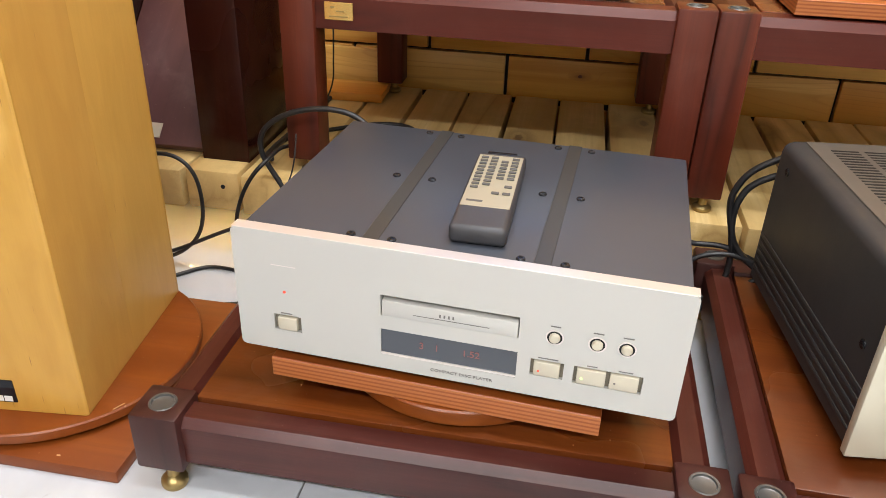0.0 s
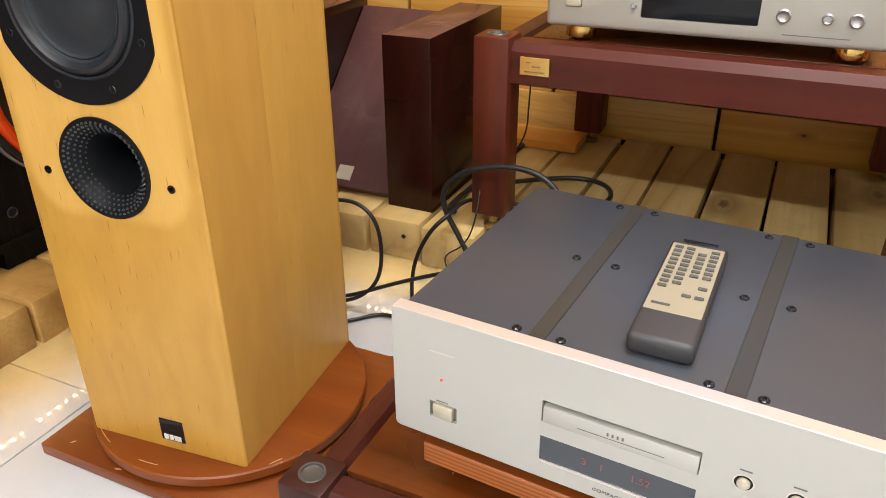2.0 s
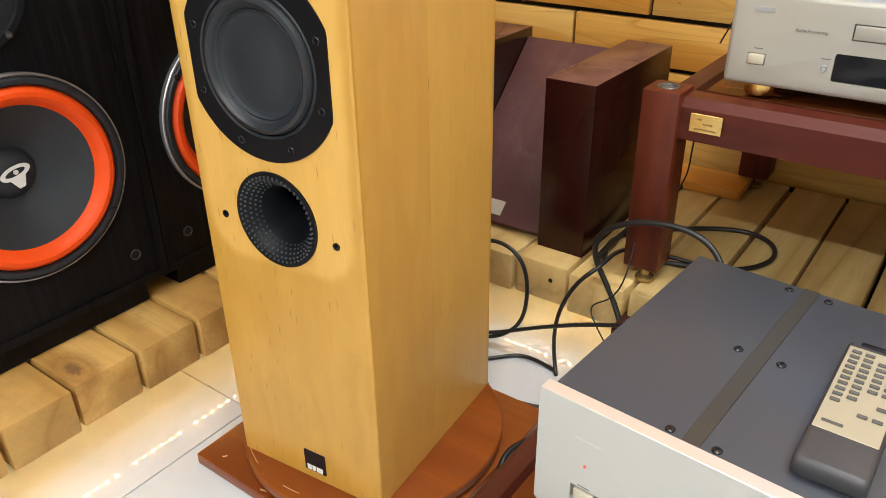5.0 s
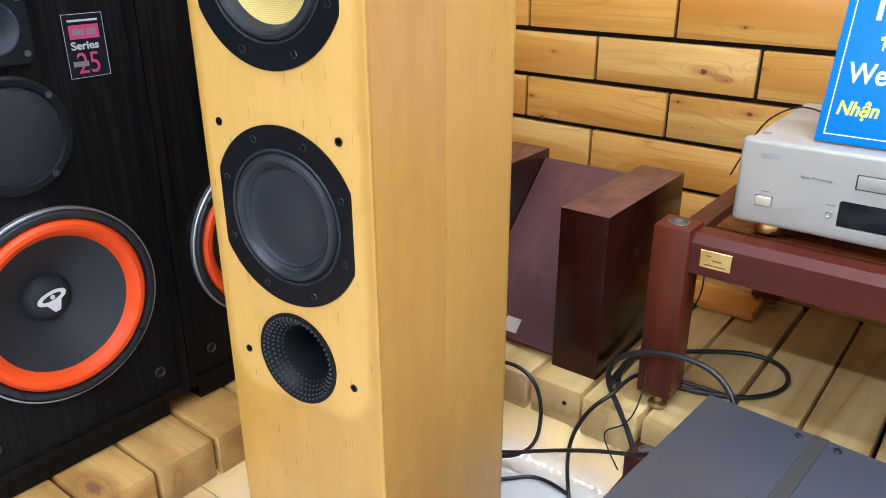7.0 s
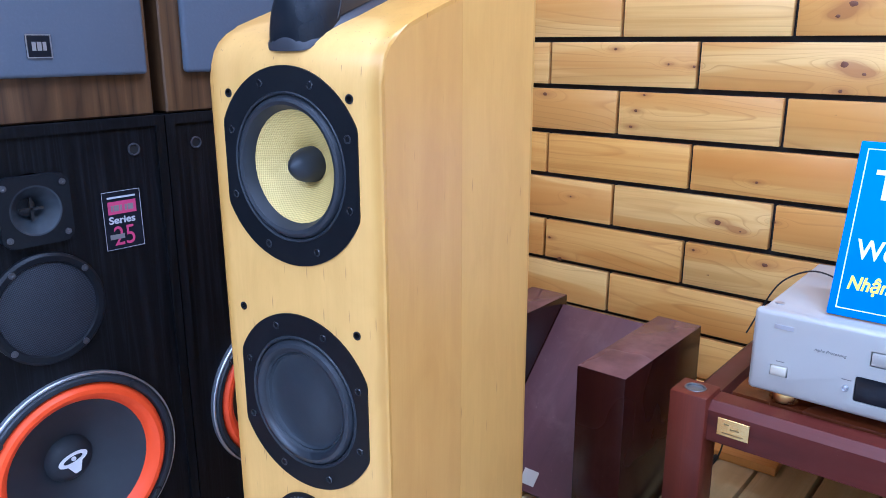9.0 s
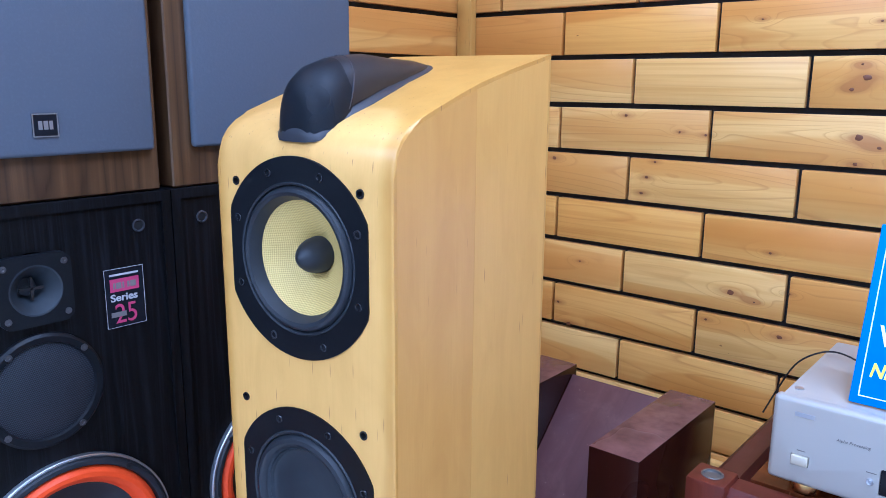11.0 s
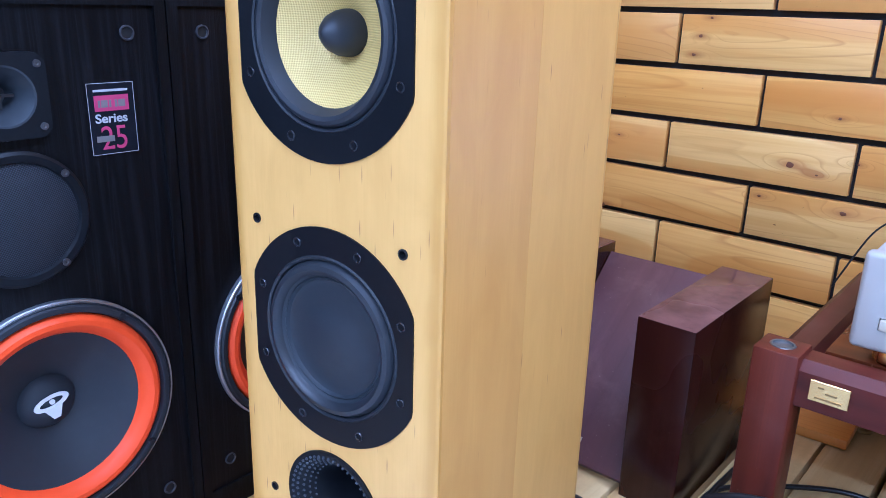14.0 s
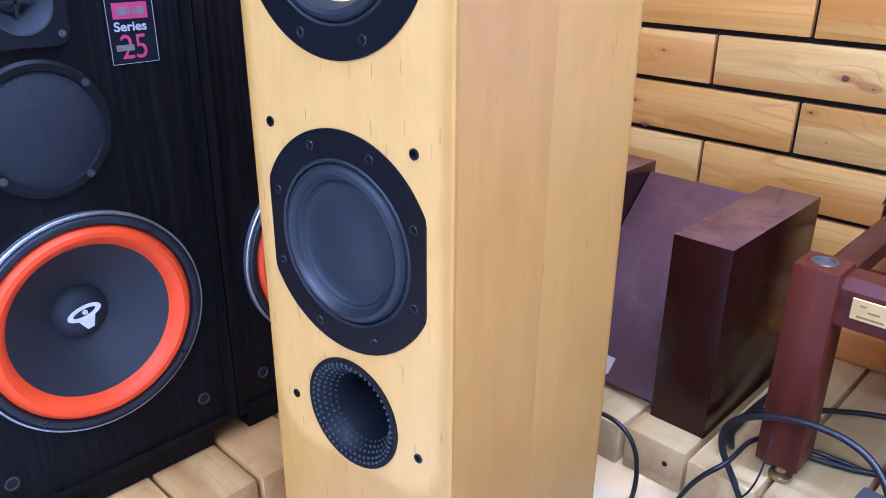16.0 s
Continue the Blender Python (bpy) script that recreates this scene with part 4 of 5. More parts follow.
lettering("digits", "1", 0.011, M_DIGIT, disp, on_front(-0.014, 0.0013, 0.2035))
lettering("digits", "1.52", 0.011, M_DIGIT, disp, on_front(0.015, 0.0013, 0.2035))


# brown plates colour in the shade of the recesses round the keys
for x0, x1, z0, z1 in ((-0.1888, -0.1587, 0.1977, 0.2168), (0.0852, 0.1178, 0.1972, 0.2168), (0.1277, 0.1938, 0.1962, 0.2168)):
    part("key_well", box(bmesh.new(), x0, x1, 0.0035, 0.0062, z0, z1), M_WELL, CD, "brown plate for the shade in a key recess")


def key(x0, x1, z0, z1):
    b = part("button", box(bmesh.new(), x0, x1, -0.0022, 0.006, z0, z1, 0.0012), M_BUTTON, CD, "champagne push button")
    return b


key(-0.1845, -0.1630, 0.1990, 0.2145)
key(0.0885, 0.1145, 0.1985, 0.2155)
key(0.1310, 0.1590, 0.1975, 0.2155)
key(0.1630, 0.1905, 0.1975, 0.2155)
part("button_light", disc(bmesh.new(), 0.0011, 0, 0.0005, 10, on_front(0.0935, -0.0022, 0.2045)), M_RED, CD)
part("button_light", disc(bmesh.new(), 0.0011, 0, 0.0005, 10, on_front(0.136, -0.0022, 0.2045)), glow("green_led", (0.5, 1.0, 0.2), 2.0), CD)
part("button_light", disc(bmesh.new(), 0.0011, 0, 0.0005, 10, on_front(0.168, -0.0022, 0.2055)), M_INK, CD)
for u in (0.1058, 0.1465, 0.1744):
    part("collar", ring_plate(bmesh.new(), circle(0.0088, 32), circle(0.0074, 32), -0.001, 0.0007, on_front(u, 0, 0.2465)), M_SILVER_EDGE, CD, "ring round a button")
    # flat black ring painted where the recess round the button lies in shade
    part("gap", ring_plate(bmesh.new(), circle(0.0074, 32), circle(0.0050, 32), -0.001, 0.0003, on_front(u, 0, 0.2465)), M_HOLE, CD, "black ring for the shade round a button")
    part("button", lathe(bmesh.new(), [(0.0054, 0), (0.0054, 0.0025), (0.0044, 0.0042), (0.002, 0.0050), (0, 0.0051)], 24), M_BUTTON, CD, "round button", on_front(u, 0, 0.2465))
    part("caption", box(bmesh.new(), u - 0.005, u + 0.005, -0.0004, 0.0004, 0.2585, 0.2598), M_INK, CD)
for x0, x1, z in ((0.092, 0.112, 0.2190), (0.140, 0.150, 0.2190), (0.170, 0.184, 0.2190), (-0.181, -0.168, 0.2190), (-0.188, -0.161, 0.2775)):
    part("caption", box(bmesh.new(), x0, x1, -0.0004, 0.0004, z, z + 0.0011), M_INK if z < 0.25 else M_SILVER_EDGE, CD)
lettering("caption", "COMPACT DISC PLAYER", 0.0048, M_INK, CD, on_front(-0.017, -0.0003, 0.1785), wide=1.25)
part("power_light", disc(bmesh.new(), 0.0016, 0, 0.0008, 12, on_front(-0.1752, 0, 0.2465)), M_RED, CD, "tiny red lamp")
for u in (-0.16, 0.12):
    for v in (0.05, 0.3):
        part("foot", disc(bmesh.new(), 0.02, 0.1585, 0.177, 24, pose(u, v, 0)), M_SCREW, CD)
pb = solid("plywood_board", box(bmesh.new(), -0.182, 0.182, 0.0, 0.33, 0.0, 0.025, 0.0008, 1), [M_PLY], "rectangular orange plywood board with a layered edge", "board", pose(0.0025, 0.672, 0.1330, 0, 0, -4.2))
part("top_veneer", box(bmesh.new(), -0.181, 0.181, 0.001, 0.329, 0.0246, 0.0256), M_BOARD, pb, "orange varnished top")
turntable(0.150, 0.0265, "small round orange turntable on the rack shelf", pose(0.020, 0.815, 0.1063))

REM = thing("remote_control", "long grey remote control with a champagne keypad on the player", "remote control", pose(0.042, 0.806, 0.3137, 0, 0, -1))
part("body", box(bmesh.new(), -0.0295, 0.0295, -0.098, 0.107, 0, 0.021, 0.006, 3), M_REMOTE, REM, "grey plastic body")
part("faceplate", box(bmesh.new(), -0.0265, 0.0265, -0.050, 0.094, 0.0205, 0.0216, 0.0004, 1), M_REMFACE, REM, "champagne metal faceplate")
part("window", box(bmesh.new(), -0.018, 0.018, 0.099, 0.1075, 0.0150, 0.0214, 0.001), M_GLASSBLK, REM, "dark infrared window")
keymesh = mesh_of("key", box(bmesh.new(), -0.0043, 0.0043, -0.0022, 0.0022, 0, 0.0022, 0.0007, 1), M_KEY)
cols = {-0.0185: range(0, 10), -0.0065: range(0, 9), 0.0065: range(1, 7), 0.0185: range(0, 7)}
for x, rows in cols.items():
    for k in rows:
        piece("key", keymesh, REM, pose(x, 0.084 - 0.0098 * k, 0.0214))
for x, y in ((0.0185, 0.003), (0.0065, -0.016), (0.0185, -0.016)):
    piece("key", keymesh, REM, pose(x, y, 0.0214))
part("mark", box(bmesh.new(), -0.0215, -0.004, -0.040, -0.0355, 0.0214, 0.0218), M_KEY, REM)

# ---- black amplifier ----
AMP = thing("amplifier", "black amplifier with ribbed sides, vented lid and a cream front", "amplifier", pose(0.437, 0.692, 0, 0, 0, 5.9))
body = box(bmesh.new(), 0.004, 0.436, 0.012, 0.37, 0.126, 0.330, 0.014, 3, lambda a, b: min(a.z, b.z) > 0.329 and abs(a.x - b.x) < 1e-4)
part("case", body, M_AMP, AMP, "black metal case")
for k in range(5):
    part("rib", box(bmesh.new(), 0.0025, 0.006, 0.014, 0.366, 0.140 + 0.0125 * k, 0.147 + 0.0125 * k, 0.002), M_AMP, AMP)
for y, z in ((0.045, 0.235), (0.335, 0.300)):
    part("screw", lathe(bmesh.new(), [(0.0055, 0), (0.0055, 0.001), (0.004, 0.002), (0.0018, 0.002), (0, 0.001)], 14), M_SCREW, AMP, "", Matrix.Translation((0.004, y, z)) @ Matrix(((0, 0, -1, 0), (1, 0, 0, 0), (0, 1, 0, 0), (0, 0, 0, 1))))
lid = part("lid", box(bmesh.new(), 0.030, 0.410, 0.014, 0.368, 0.3302, 0.3318, 0.0006, 1), M_AMPTOP, AMP, "brown-black vented lid")
slot = mesh_of("vent_slot", box(bmesh.new(), 0, 0.034, 0, 0.0035, 0, 0.0006), M_HOLE)
for i in range(8):
    for k in range(34):
        piece("vent_slot", slot, lid, pose(0.052 + 0.042 * i, 0.045 + 0.0088 * k, 0.3316))
part("front_panel", box(bmesh.new(), -0.002, 0.442, 0.0, 0.012, 0.124, 0.334, 0.002), plain("cream_panel", (0.70, 0.66, 0.52), 0.38, 0.25, vary=0.03), AMP, "cream aluminium front")
for u in (0.05, 0.38):
    for v in (0.06, 0.32):
        part("foot", disc(bmesh.new(), 0.022, 0.1065, 0.127, 24, pose(u, v, 0)), M_SCREW, AMP)

# ---- silver player on the tall rack ----
DN = thing("cd_player", "pale gold disc player on brass feet on the tall rack", "cd player", pose(-0.246, 1.234, 0.481))
part("front_panel", carve(box(bmesh.new(), 0, 0.45, 0, 0.014, 0, 0.121, 0.007, 3, lambda a, b: abs(a.y - b.y) > 0.01 or min(a.y, b.y) < 1e-4 and max(a.y, b.y) < 1e-4),
     [box(bmesh.new(), 0.136, 0.289, -0.01, 0.004, 0.020, 0.056, 0.003, 2, lambda a, b: abs(a.y - b.y) > 0.01), box(bmesh.new(), 0.150, 0.292, -0.01, 0.010, 0.074, 0.0945), box(bmesh.new(), 0.029, 0.0525, -0.01, 0.008, 0.0285, 0.044)]), M_DENON, DN, "pale gold aluminium front")
part("chassis", box(bmesh.new(), 0.006, 0.444, 0.0145, 0.30, 0.004, 0.119, 0.004), M_DENON, DN, "pale gold cover")
part("tray", box(bmesh.new(), 0.1515, 0.2905, -0.002, 0.009, 0.0752, 0.0930, 0.0015), M_DENON, DN, "closed disc tray")
part("display_window", box(bmesh.new(), 0.1365, 0.2885, 0.001, 0.0039, 0.0205, 0.0555, 0.0015), M_GLASSBLK, DN, "black glass display")
part("button", box(bmesh.new(), 0.030, 0.0515, -0.004, 0.007, 0.0295, 0.0430, 0.0015), M_BUTTON, DN, "power button")
for x, r in ((0.126, 0.0042), (0.318, 0.009), (0.370, 0.007), (0.403, 0.009)):
    part("button", lathe(bmesh.new(), [(r, 0), (r, 0.003), (r * 0.8, 0.0045), (r * 0.55, 0.003), (0, 0.003)], 24), M_STEEL, DN, "small round knob", on_front(x, 0, 0.036))
part("mark", box(bmesh.new(), 0.029, 0.054, -0.0006, 0.0004, 0.0975, 0.1035), M_STEEL, DN, "small metal maker's mark")
lettering("caption", "Alpha Processing", 0.0058, M_INK, DN, on_front(0.082, -0.0003, 0.0775), shear=0.2)
for x0, x1, z in ((0.036, 0.047, 0.0495), (0.120, 0.132, 0.047), (0.32, 0.40, 0.012)):
    part("caption", box(bmesh.new(), x0, x1, -0.0004, 0.0004, z, z + 0.0012), M_INK, DN)
for x in (0.045, 0.405):
    for y in (0.035, 0.26):
        part("foot", lathe(bmesh.new(), [(0, -0.0175), (0.021, -0.0175), (0.022, -0.016), (0.022, -0.004), (0.019, 0.004), (0, 0.004)], 32), M_BRASS, DN, "brass foot", pose(x, y, 0))
part("lid_screw", disc(bmesh.new(), 0.006, 0.119, 0.1205, 16, pose(0.02, 0.045, 0)), M_STEEL, DN)

SIGN = thing("sign_board", "bright blue sign board with white and yellow lettering leaning back", "sign", pose(-0.163, 1.268, 0.6035, -18, 0, 0))
part("panel", box(bmesh.new(), 0, 0.34, 0, 0.006, 0, 0.239, 0.002), M_BLUE, SIGN, "blue board")
bm = bmesh.new()
for x0, x1, z0, z1 in ((0.010, 0.330, 0.010, 0.0115), (0.010, 0.330, 0.2275, 0.229), (0.010, 0.0115, 0.0115, 0.2275), (0.3285, 0.330, 0.0115, 0.2275)):
    box(bm, x0, x1, -0.0006, 0.0002, z0, z1)
part("border", bm, M_WHITE, SIGN, "thin white border line")
lettering("letters", "T", 0.056, M_WHITE, SIGN, on_front(0.026, -0.0004, 0.162), wide=0.85, bold=0.001)
lettering("letters", "\u0110", 0.040, M_YELLOW, SIGN, on_front(0.050, -0.0004, 0.124), bold=0.001)
lettering("letters", "We", 0.0375, M_WHITE, SIGN, on_front(0.0215, -0.0004, 0.080), wide=0.82, bold=0.0007)
lettering("letters", "Nh\u1eadn", 0.0255, M_YELLOW, SIGN, on_front(0.0180, -0.0004, 0.038), shear=0.2, wide=0.85, bold=0.0007)
part("strut", box(bmesh.new(), 0.13, 0.21, 0.0, 0.004, 0.0, 0.17), M_BLUE, SIGN, "folding strut behind", pose(0, 0.010, 0.0, 0, 0, 0))

# ---- second board set on the far rack ----
solid("plywood_board", box(bmesh.new(), 0, 0.36, 0, 0.34, 0, 0.022, 0.001, 1), M_PLY, "orange plywood board with a layered edge on the tall rack", "board", pose(0.415, 1.215, 0.4625))
turntable(0.16, 0.022, "round orange turntable on a plywood board", pose(0.600, 1.39, 0.4850))

# ---- dark wedge-shaped stand ----
WS = thing("wedge_stand", "dark brown wooden stand with end slabs and a slanted panel", "stand")
for x0 in (-0.793, -0.506):
    part("end_slab", box(bmesh.new(), x0, x0 + 0.086, 1.206, 1.511, 0.1555, 0.451, 0.0015), M_SLAB, WS)
sl = math.atan2(0.432 - 0.165, 1.494 - 1.222)
ln = math.hypot(0.432 - 0.165, 1.494 - 1.222)
SLP = Matrix.Translation((-0.7065, 1.222, 0.168)) @ Matrix.Rotation(sl, 4, "X")
part("slanted_panel", box(bmesh.new(), 0.0005, 0.1995, 0, ln, -0.02, 0, 0.001), M_SLANT, WS, "purple-brown laminate panel, slightly dusty", SLP)
part("plate", box(bmesh.new(), 0.078, 0.108, 0.012, 0.040, 0.0, 0.0015), M_BUTTON, WS, "small cream label plate", SLP)

# ---- pine offcuts behind the rack ----
solid("pine_offcut", box(bmesh.new(), -0.25, 0, 0, 0.02, 0, 0.085, 0.002), M_BRICK, "short pine board leaning upright against the wall", "board", pose(-0.285, 1.682, 0.158, -3, 0, 0))
solid("pine_offcut", box(bmesh.new(), -0.24, 0, 0, 0.095, 0, 0.018, 0.002), M_BRICK, "short pine board lying flat on the platform", "board", pose(-0.278, 1.58, 0.157, 0, 0, 2))

# ---- black loudspeakers with orange woofers ----


def black_speaker(y0, flip, label):
    """Face looks along +x; flip mirrors the drivers' offset."""
    s = thing("black_speaker", label, "loudspeaker", pose(-0.897, y0, 0), "black loudspeakers")
    w = 0.336
    yc = (lambda y: w - y) if flip else (lambda y: y)
    wy, my, ty = yc(0.168), yc(0.153), yc(0.1530)
    bodyb = carve(box(bmesh.new(), -0.295, -0.004, 0, w, 0.190, 0.866, 0.002, 1), [disc(bmesh.new(), 0.118, -0.08, 0.03, 64, on_side(0, wy, 0.4055)), disc(bmesh.new(), 0.045, -0.05, 0.03, 40, on_side(0, ty, 0.7645))])
    part("cabinet", bodyb, M_BLACKASH, s, "black ash cabinet")
    part("rim", ring_plate(bmesh.new(), [(0, 0.190), (w, 0.190), (w, 0.866), (0, 0.866)], [(0.013, 0.203), (w - 0.013, 0.203), (w - 0.013, 0.853), (0.013, 0.853)], -0.0041, 0.0, on_side(0, 0, 0)), M_BLACKASH, s, "raised black rim")
    for a, b in ((0.02, w - 0.035),):
        part("plinth", box(bmesh.new(), -0.28, -0.012, a, b, 0.1565, 0.1902), M_BLACKASH, s, "black plinth block")
    wf = part("woofer", lathe(bmesh.new(), [(0.1355, -0.004), (0.1355, 0.0030), (0.1345, 0.0044), (0.1328, 0.0046)], 80), M_STEEL, s, "woofer with an orange surround", on_side(0, wy, 0.4055))
    part("gasket", lathe(bmesh.new(), [(0.1330, 0.0040), (0.1318, 0.0052), (0.1306, 0.0040), (0.1285, 0.0072), (0.125, 0.0080), (0.1222, 0.0070), (0.1195, 0.0)], 80), M_RUBBER, wf, "black gasket ring")
    part("surround", lathe(bmesh.new(), [(0.1200, 0.0), (0.1175, 0.0055), (0.1130, 0.0095), (0.1075, 0.0098), (0.1015, 0.006), (0.0972, -0.001), (0.0945, -0.006)], 80), M_ORANGE, wf, "bright orange foam surround")
    part("cone", lathe(bmesh.new(), [(0.0947, -0.006), (0.075, -0.018), (0.055, -0.031), (0.036, -0.041), (0.030, -0.044)], 80), M_CONEBLK, wf, "dark grey paper cone")
    cap = part("dust_cap", lathe(bmesh.new(), [(0.0335, -0.0425), (0.031, -0.038), (0.024, -0.032), (0.013, -0.0285), (0, -0.0275)], 48), M_CONEBLK, wf, "black dust cap with a white mark")
    logo = ring_plate(bmesh.new(), [(0.0155 * math.cos(2 * math.pi * k / 36) , 0.0068 * math.sin(2 * math.pi * k / 36)) for k in range(36)], [(0.0105 * math.cos(2 * math.pi * k / 36) , 0.0035 * math.sin(2 * math.pi * k / 36)) for k in range(36)], 0, 0.0012, Matrix.Translation((0, 0.0035, -0.0282)))
    prism(logo, [(-0.008, -0.002), (0.008, -0.002), (0.003, -0.013), (-0.003, -0.013)], 2, -0.0302, -0.0265)
    bmesh.ops.scale(logo, vec=(1.32, 1.32, 1.0), verts=logo.verts)
    disc(logo, 0.0032, -0.0285, -0.0268, 14, pose(0.001, 0.0045, 0))
    part("mark", logo, M_WHITE, cap, "plain white emblem", pose(0, 0, 0.0012, 0, 0, 12))
    for k in range(4):
        a = radians(52 + 90 * k)
        part("screw", lathe(bmesh.new(), [(0.0045, 0.0060), (0.0045, 0.0086), (0.002, 0.0090), (0, 0.0080)], 14), M_SCREW, wf, "", pose(0.1255 * math.cos(a), 0.1255 * math.sin(a), 0))
    md = part("midrange", lathe(bmesh.new(), [(0.0725, -0.004), (0.0725, 0.002), (0.069, 0.005), (0.062, 0.0045), (0.0600, 0.001)], 64), M_FRAMEBLK, s, "midrange driver behind a mesh", on_side(0, my, 0.6375))
    part("mesh", lathe(bmesh.new(), [(0.0602, 0.001), (0.045, 0.0045), (0.025, 0.0068), (0, 0.0075)], 48), M_MESH, md, "black wire mesh")
    for k in range(4):
        a = radians(42 + 90 * k - 6 * (k % 2))
        part("screw", lathe(bmesh.new(), [(0.0042, 0.004), (0.0042, 0.0062), (0.0016, 0.0064), (0, 0.005)], 14), M_DULL, md, "", pose(0.066 * math.cos(a), 0.066 * math.sin(a), 0))
    outer = []
    n = 64
    for k in range(n):
        a = 2 * math.pi * k / n
        c_, s_ = math.cos(a), math.sin(a)
        r = min(0.043 / max(abs(c_), abs(s_), 1e-6), 0.0545)
        outer.append((r * c_, r * s_))
    tw = part("tweeter", ring_plate(bmesh.new(), outer, circle(0.031, n), -0.004, 0.005, on_side(0, 0, 0)), M_FRAMEBLK, s, "square black tweeter horn", pose(0, ty, 0.7645))
    part("horn", lathe(bmesh.new(), [(0.0312, 0.005), (0.029, 0.0045), (0.022, -0.004), (0.014, -0.016), (0.011, -0.024), (0, -0.024)], 48, on_side(0, 0, 0)), M_CONEBLK, tw, "flared horn mouth")
    part("bar", box(bmesh.new(), -0.012, -0.008, -0.014, 0.014, -0.0015, 0.0015), M_SCREW, tw)
    part("bar", box(bmesh.new(), -0.012, -0.008, -0.0015, 0.0015, -0.014, 0.014), M_SCREW, tw)
    for sx in (-1, 1):
        for sy in (-1, 1):
            part("screw", lathe(bmesh.new(), [(0.004, 0.004), (0.004, 0.0062), (0.0016, 0.0064), (0, 0.005)], 14, on_side(0, 0, 0)), M_DULL, tw, "", pose(0, 0.0345 * sx, 0.0315 * sy))
    for y in (0.046, w - 0.046):
        for z in (0.242, 0.824):
            gs = part("grille_socket", lathe(bmesh.new(), [(0.0084, -0.004), (0.0084, -0.0018), (0.0070, -0.0014), (0.0062, -0.0035)], 20), plain("grille_ring", (0.035, 0.035, 0.04), 0.35), s, "", on_side(0, y, z))
            part("hole", disc(bmesh.new(), 0.0061, -0.0041, -0.0034, 16), M_HOLE, gs)
    lab = part("label", box(bmesh.new(), -0.0042, -0.0028, yc(0.291) if flip else 0.238, yc(0.238) if flip else 0.291, 0.694, 0.772), M_GLASSBLK, s, "black label with pink and white print")
    by = (w - 0.291) if flip else 0.238
    bm = bmesh.new()
    for a, b, c, d in ((0, 0.053, 0.694, 0.6945), (0, 0.053, 0.7714, 0.772), (0, 0.0005, 0.694, 0.772), (0.0525, 0.053, 0.694, 0.772)):
        box(bm, -0.0029, -0.0024, by + a, by + b, c, d)
    part("border", bm, M_PRINT, lab)
    part("bar", box(bmesh.new(), -0.0029, -0.0024, by + 0.007, by + 0.046, 0.7625, 0.7650), M_PRINT, lab)
    part("bar", box(bmesh.new(), -0.0029, -0.0024, by + 0.007, by + 0.046, 0.7415, 0.7585), M_PINK, lab)
    bm = bmesh.new()
    for a, b in ((0.011, 0.0135), (0.0145, 0.022), (0.0235, 0.026), (0.030, 0.033), (0.034, 0.042)):
        box(bm, -0.0025, -0.0022, by + a, by + b, 0.7455, 0.7535)
    part("bar", bm, M_INK, lab, "dark print on the pink block")
    lettering("letters", "Series", 0.0135, M_PRINT, lab, on_side(-0.0027, by + 0.0065, 0.7290), wide=1.13, bold=0.0003)
    lettering("letters", "25", 0.037, M_PINK, lab, on_side(-0.0027, by + 0.0105, 0.6995), wide=0.86)
    part("bar", box(bmesh.new(), -0.0026, -0.0021, by + 0.006, by + 0.026, 0.708, 0.7145), M_INK, lab)
    return s


black_speaker(0.4055, False, "black ash loudspeaker with an orange-ringed woofer")
black_speaker(0.7435, False, "black ash loudspeaker mostly hidden behind the maple one")
black_speaker(0.0675, False, "black ash loudspeaker at the end of the platform")

# ---- walnut loudspeakers with grey grilles on top ----


def walnut_speaker(y0, y1, label, badge_y=None):
    s = thing("walnut_speaker", label, "loudspeaker", pose(-0.905, 0, 0), "walnut loudspeakers")
    part("cabinet", box(bmesh.new(), -0.28, 0, y0, y1, 0.8675, 1.46, 0.002, 1), M_WALNUT, s, "walnut veneered cabinet")
    g = part("grille", box(bmesh.new(), 0.0005, 0.013, y0 + 0.028, y1 - 0.010, 0.921, 1.44, 0.005, 3), M_GRILLE, s, "grey cloth grille")
    if badge_y:
        b = part("badge", box(bmesh.new(), 0.0128, 0.0148, badge_y - 0.0145, badge_y + 0.0145, 0.9435, 0.9705, 0.0006, 1), M_GLASSBLK, g, "small framed badge")
        bm = ring_plate(bmesh.new(), [(-0.0145, -0.0135), (0.0145, -0.0135), (0.0145, 0.0135), (-0.0145, 0.0135)], [(-0.0132, -0.0122), (0.0132, -0.0122), (0.0132, 0.0122), (-0.0132, 0.0122)], 0, 0.0006, on_side(0.0147, badge_y, 0.957))
        for x0, x1 in ((-0.008, -0.0035), (-0.002, 0.003), (0.0045, 0.0085)):
            box(bm, 0.0146, 0.0152, badge_y + x0, badge_y + x1, 0.952, 0.962)
        part("mark", bm, M_STEEL, b, "pale frame and marks")
    return s


walnut_speaker(0.405, 0.733, "walnut loudspeaker with a grey cloth grille and small badge", 0.5865)
walnut_speaker(0.752, 1.080, "walnut loudspeaker with a grey cloth grille")
walnut_speaker(0.072, 0.400, "walnut loudspeaker with a grey cloth grille at the end")

# ---- cables ----
CABLE = "cable"
tube(CABLE, [(-0.62, 1.08, 0.19), (-0.543, 1.09, 0.206), (-0.505, 1.09, 0.214), (-0.470, 1.09, 0.195), (-0.456, 1.09, 0.159), (-0.456, 1.09, 0.095), (-0.480, 1.09, 0.045), (-0.535, 1.09, 0.010), (-0.60, 1.08, 0.006)], 0.0034, M_CABLE, "black rubber cable hanging in a loop over the platform edge", "cable")
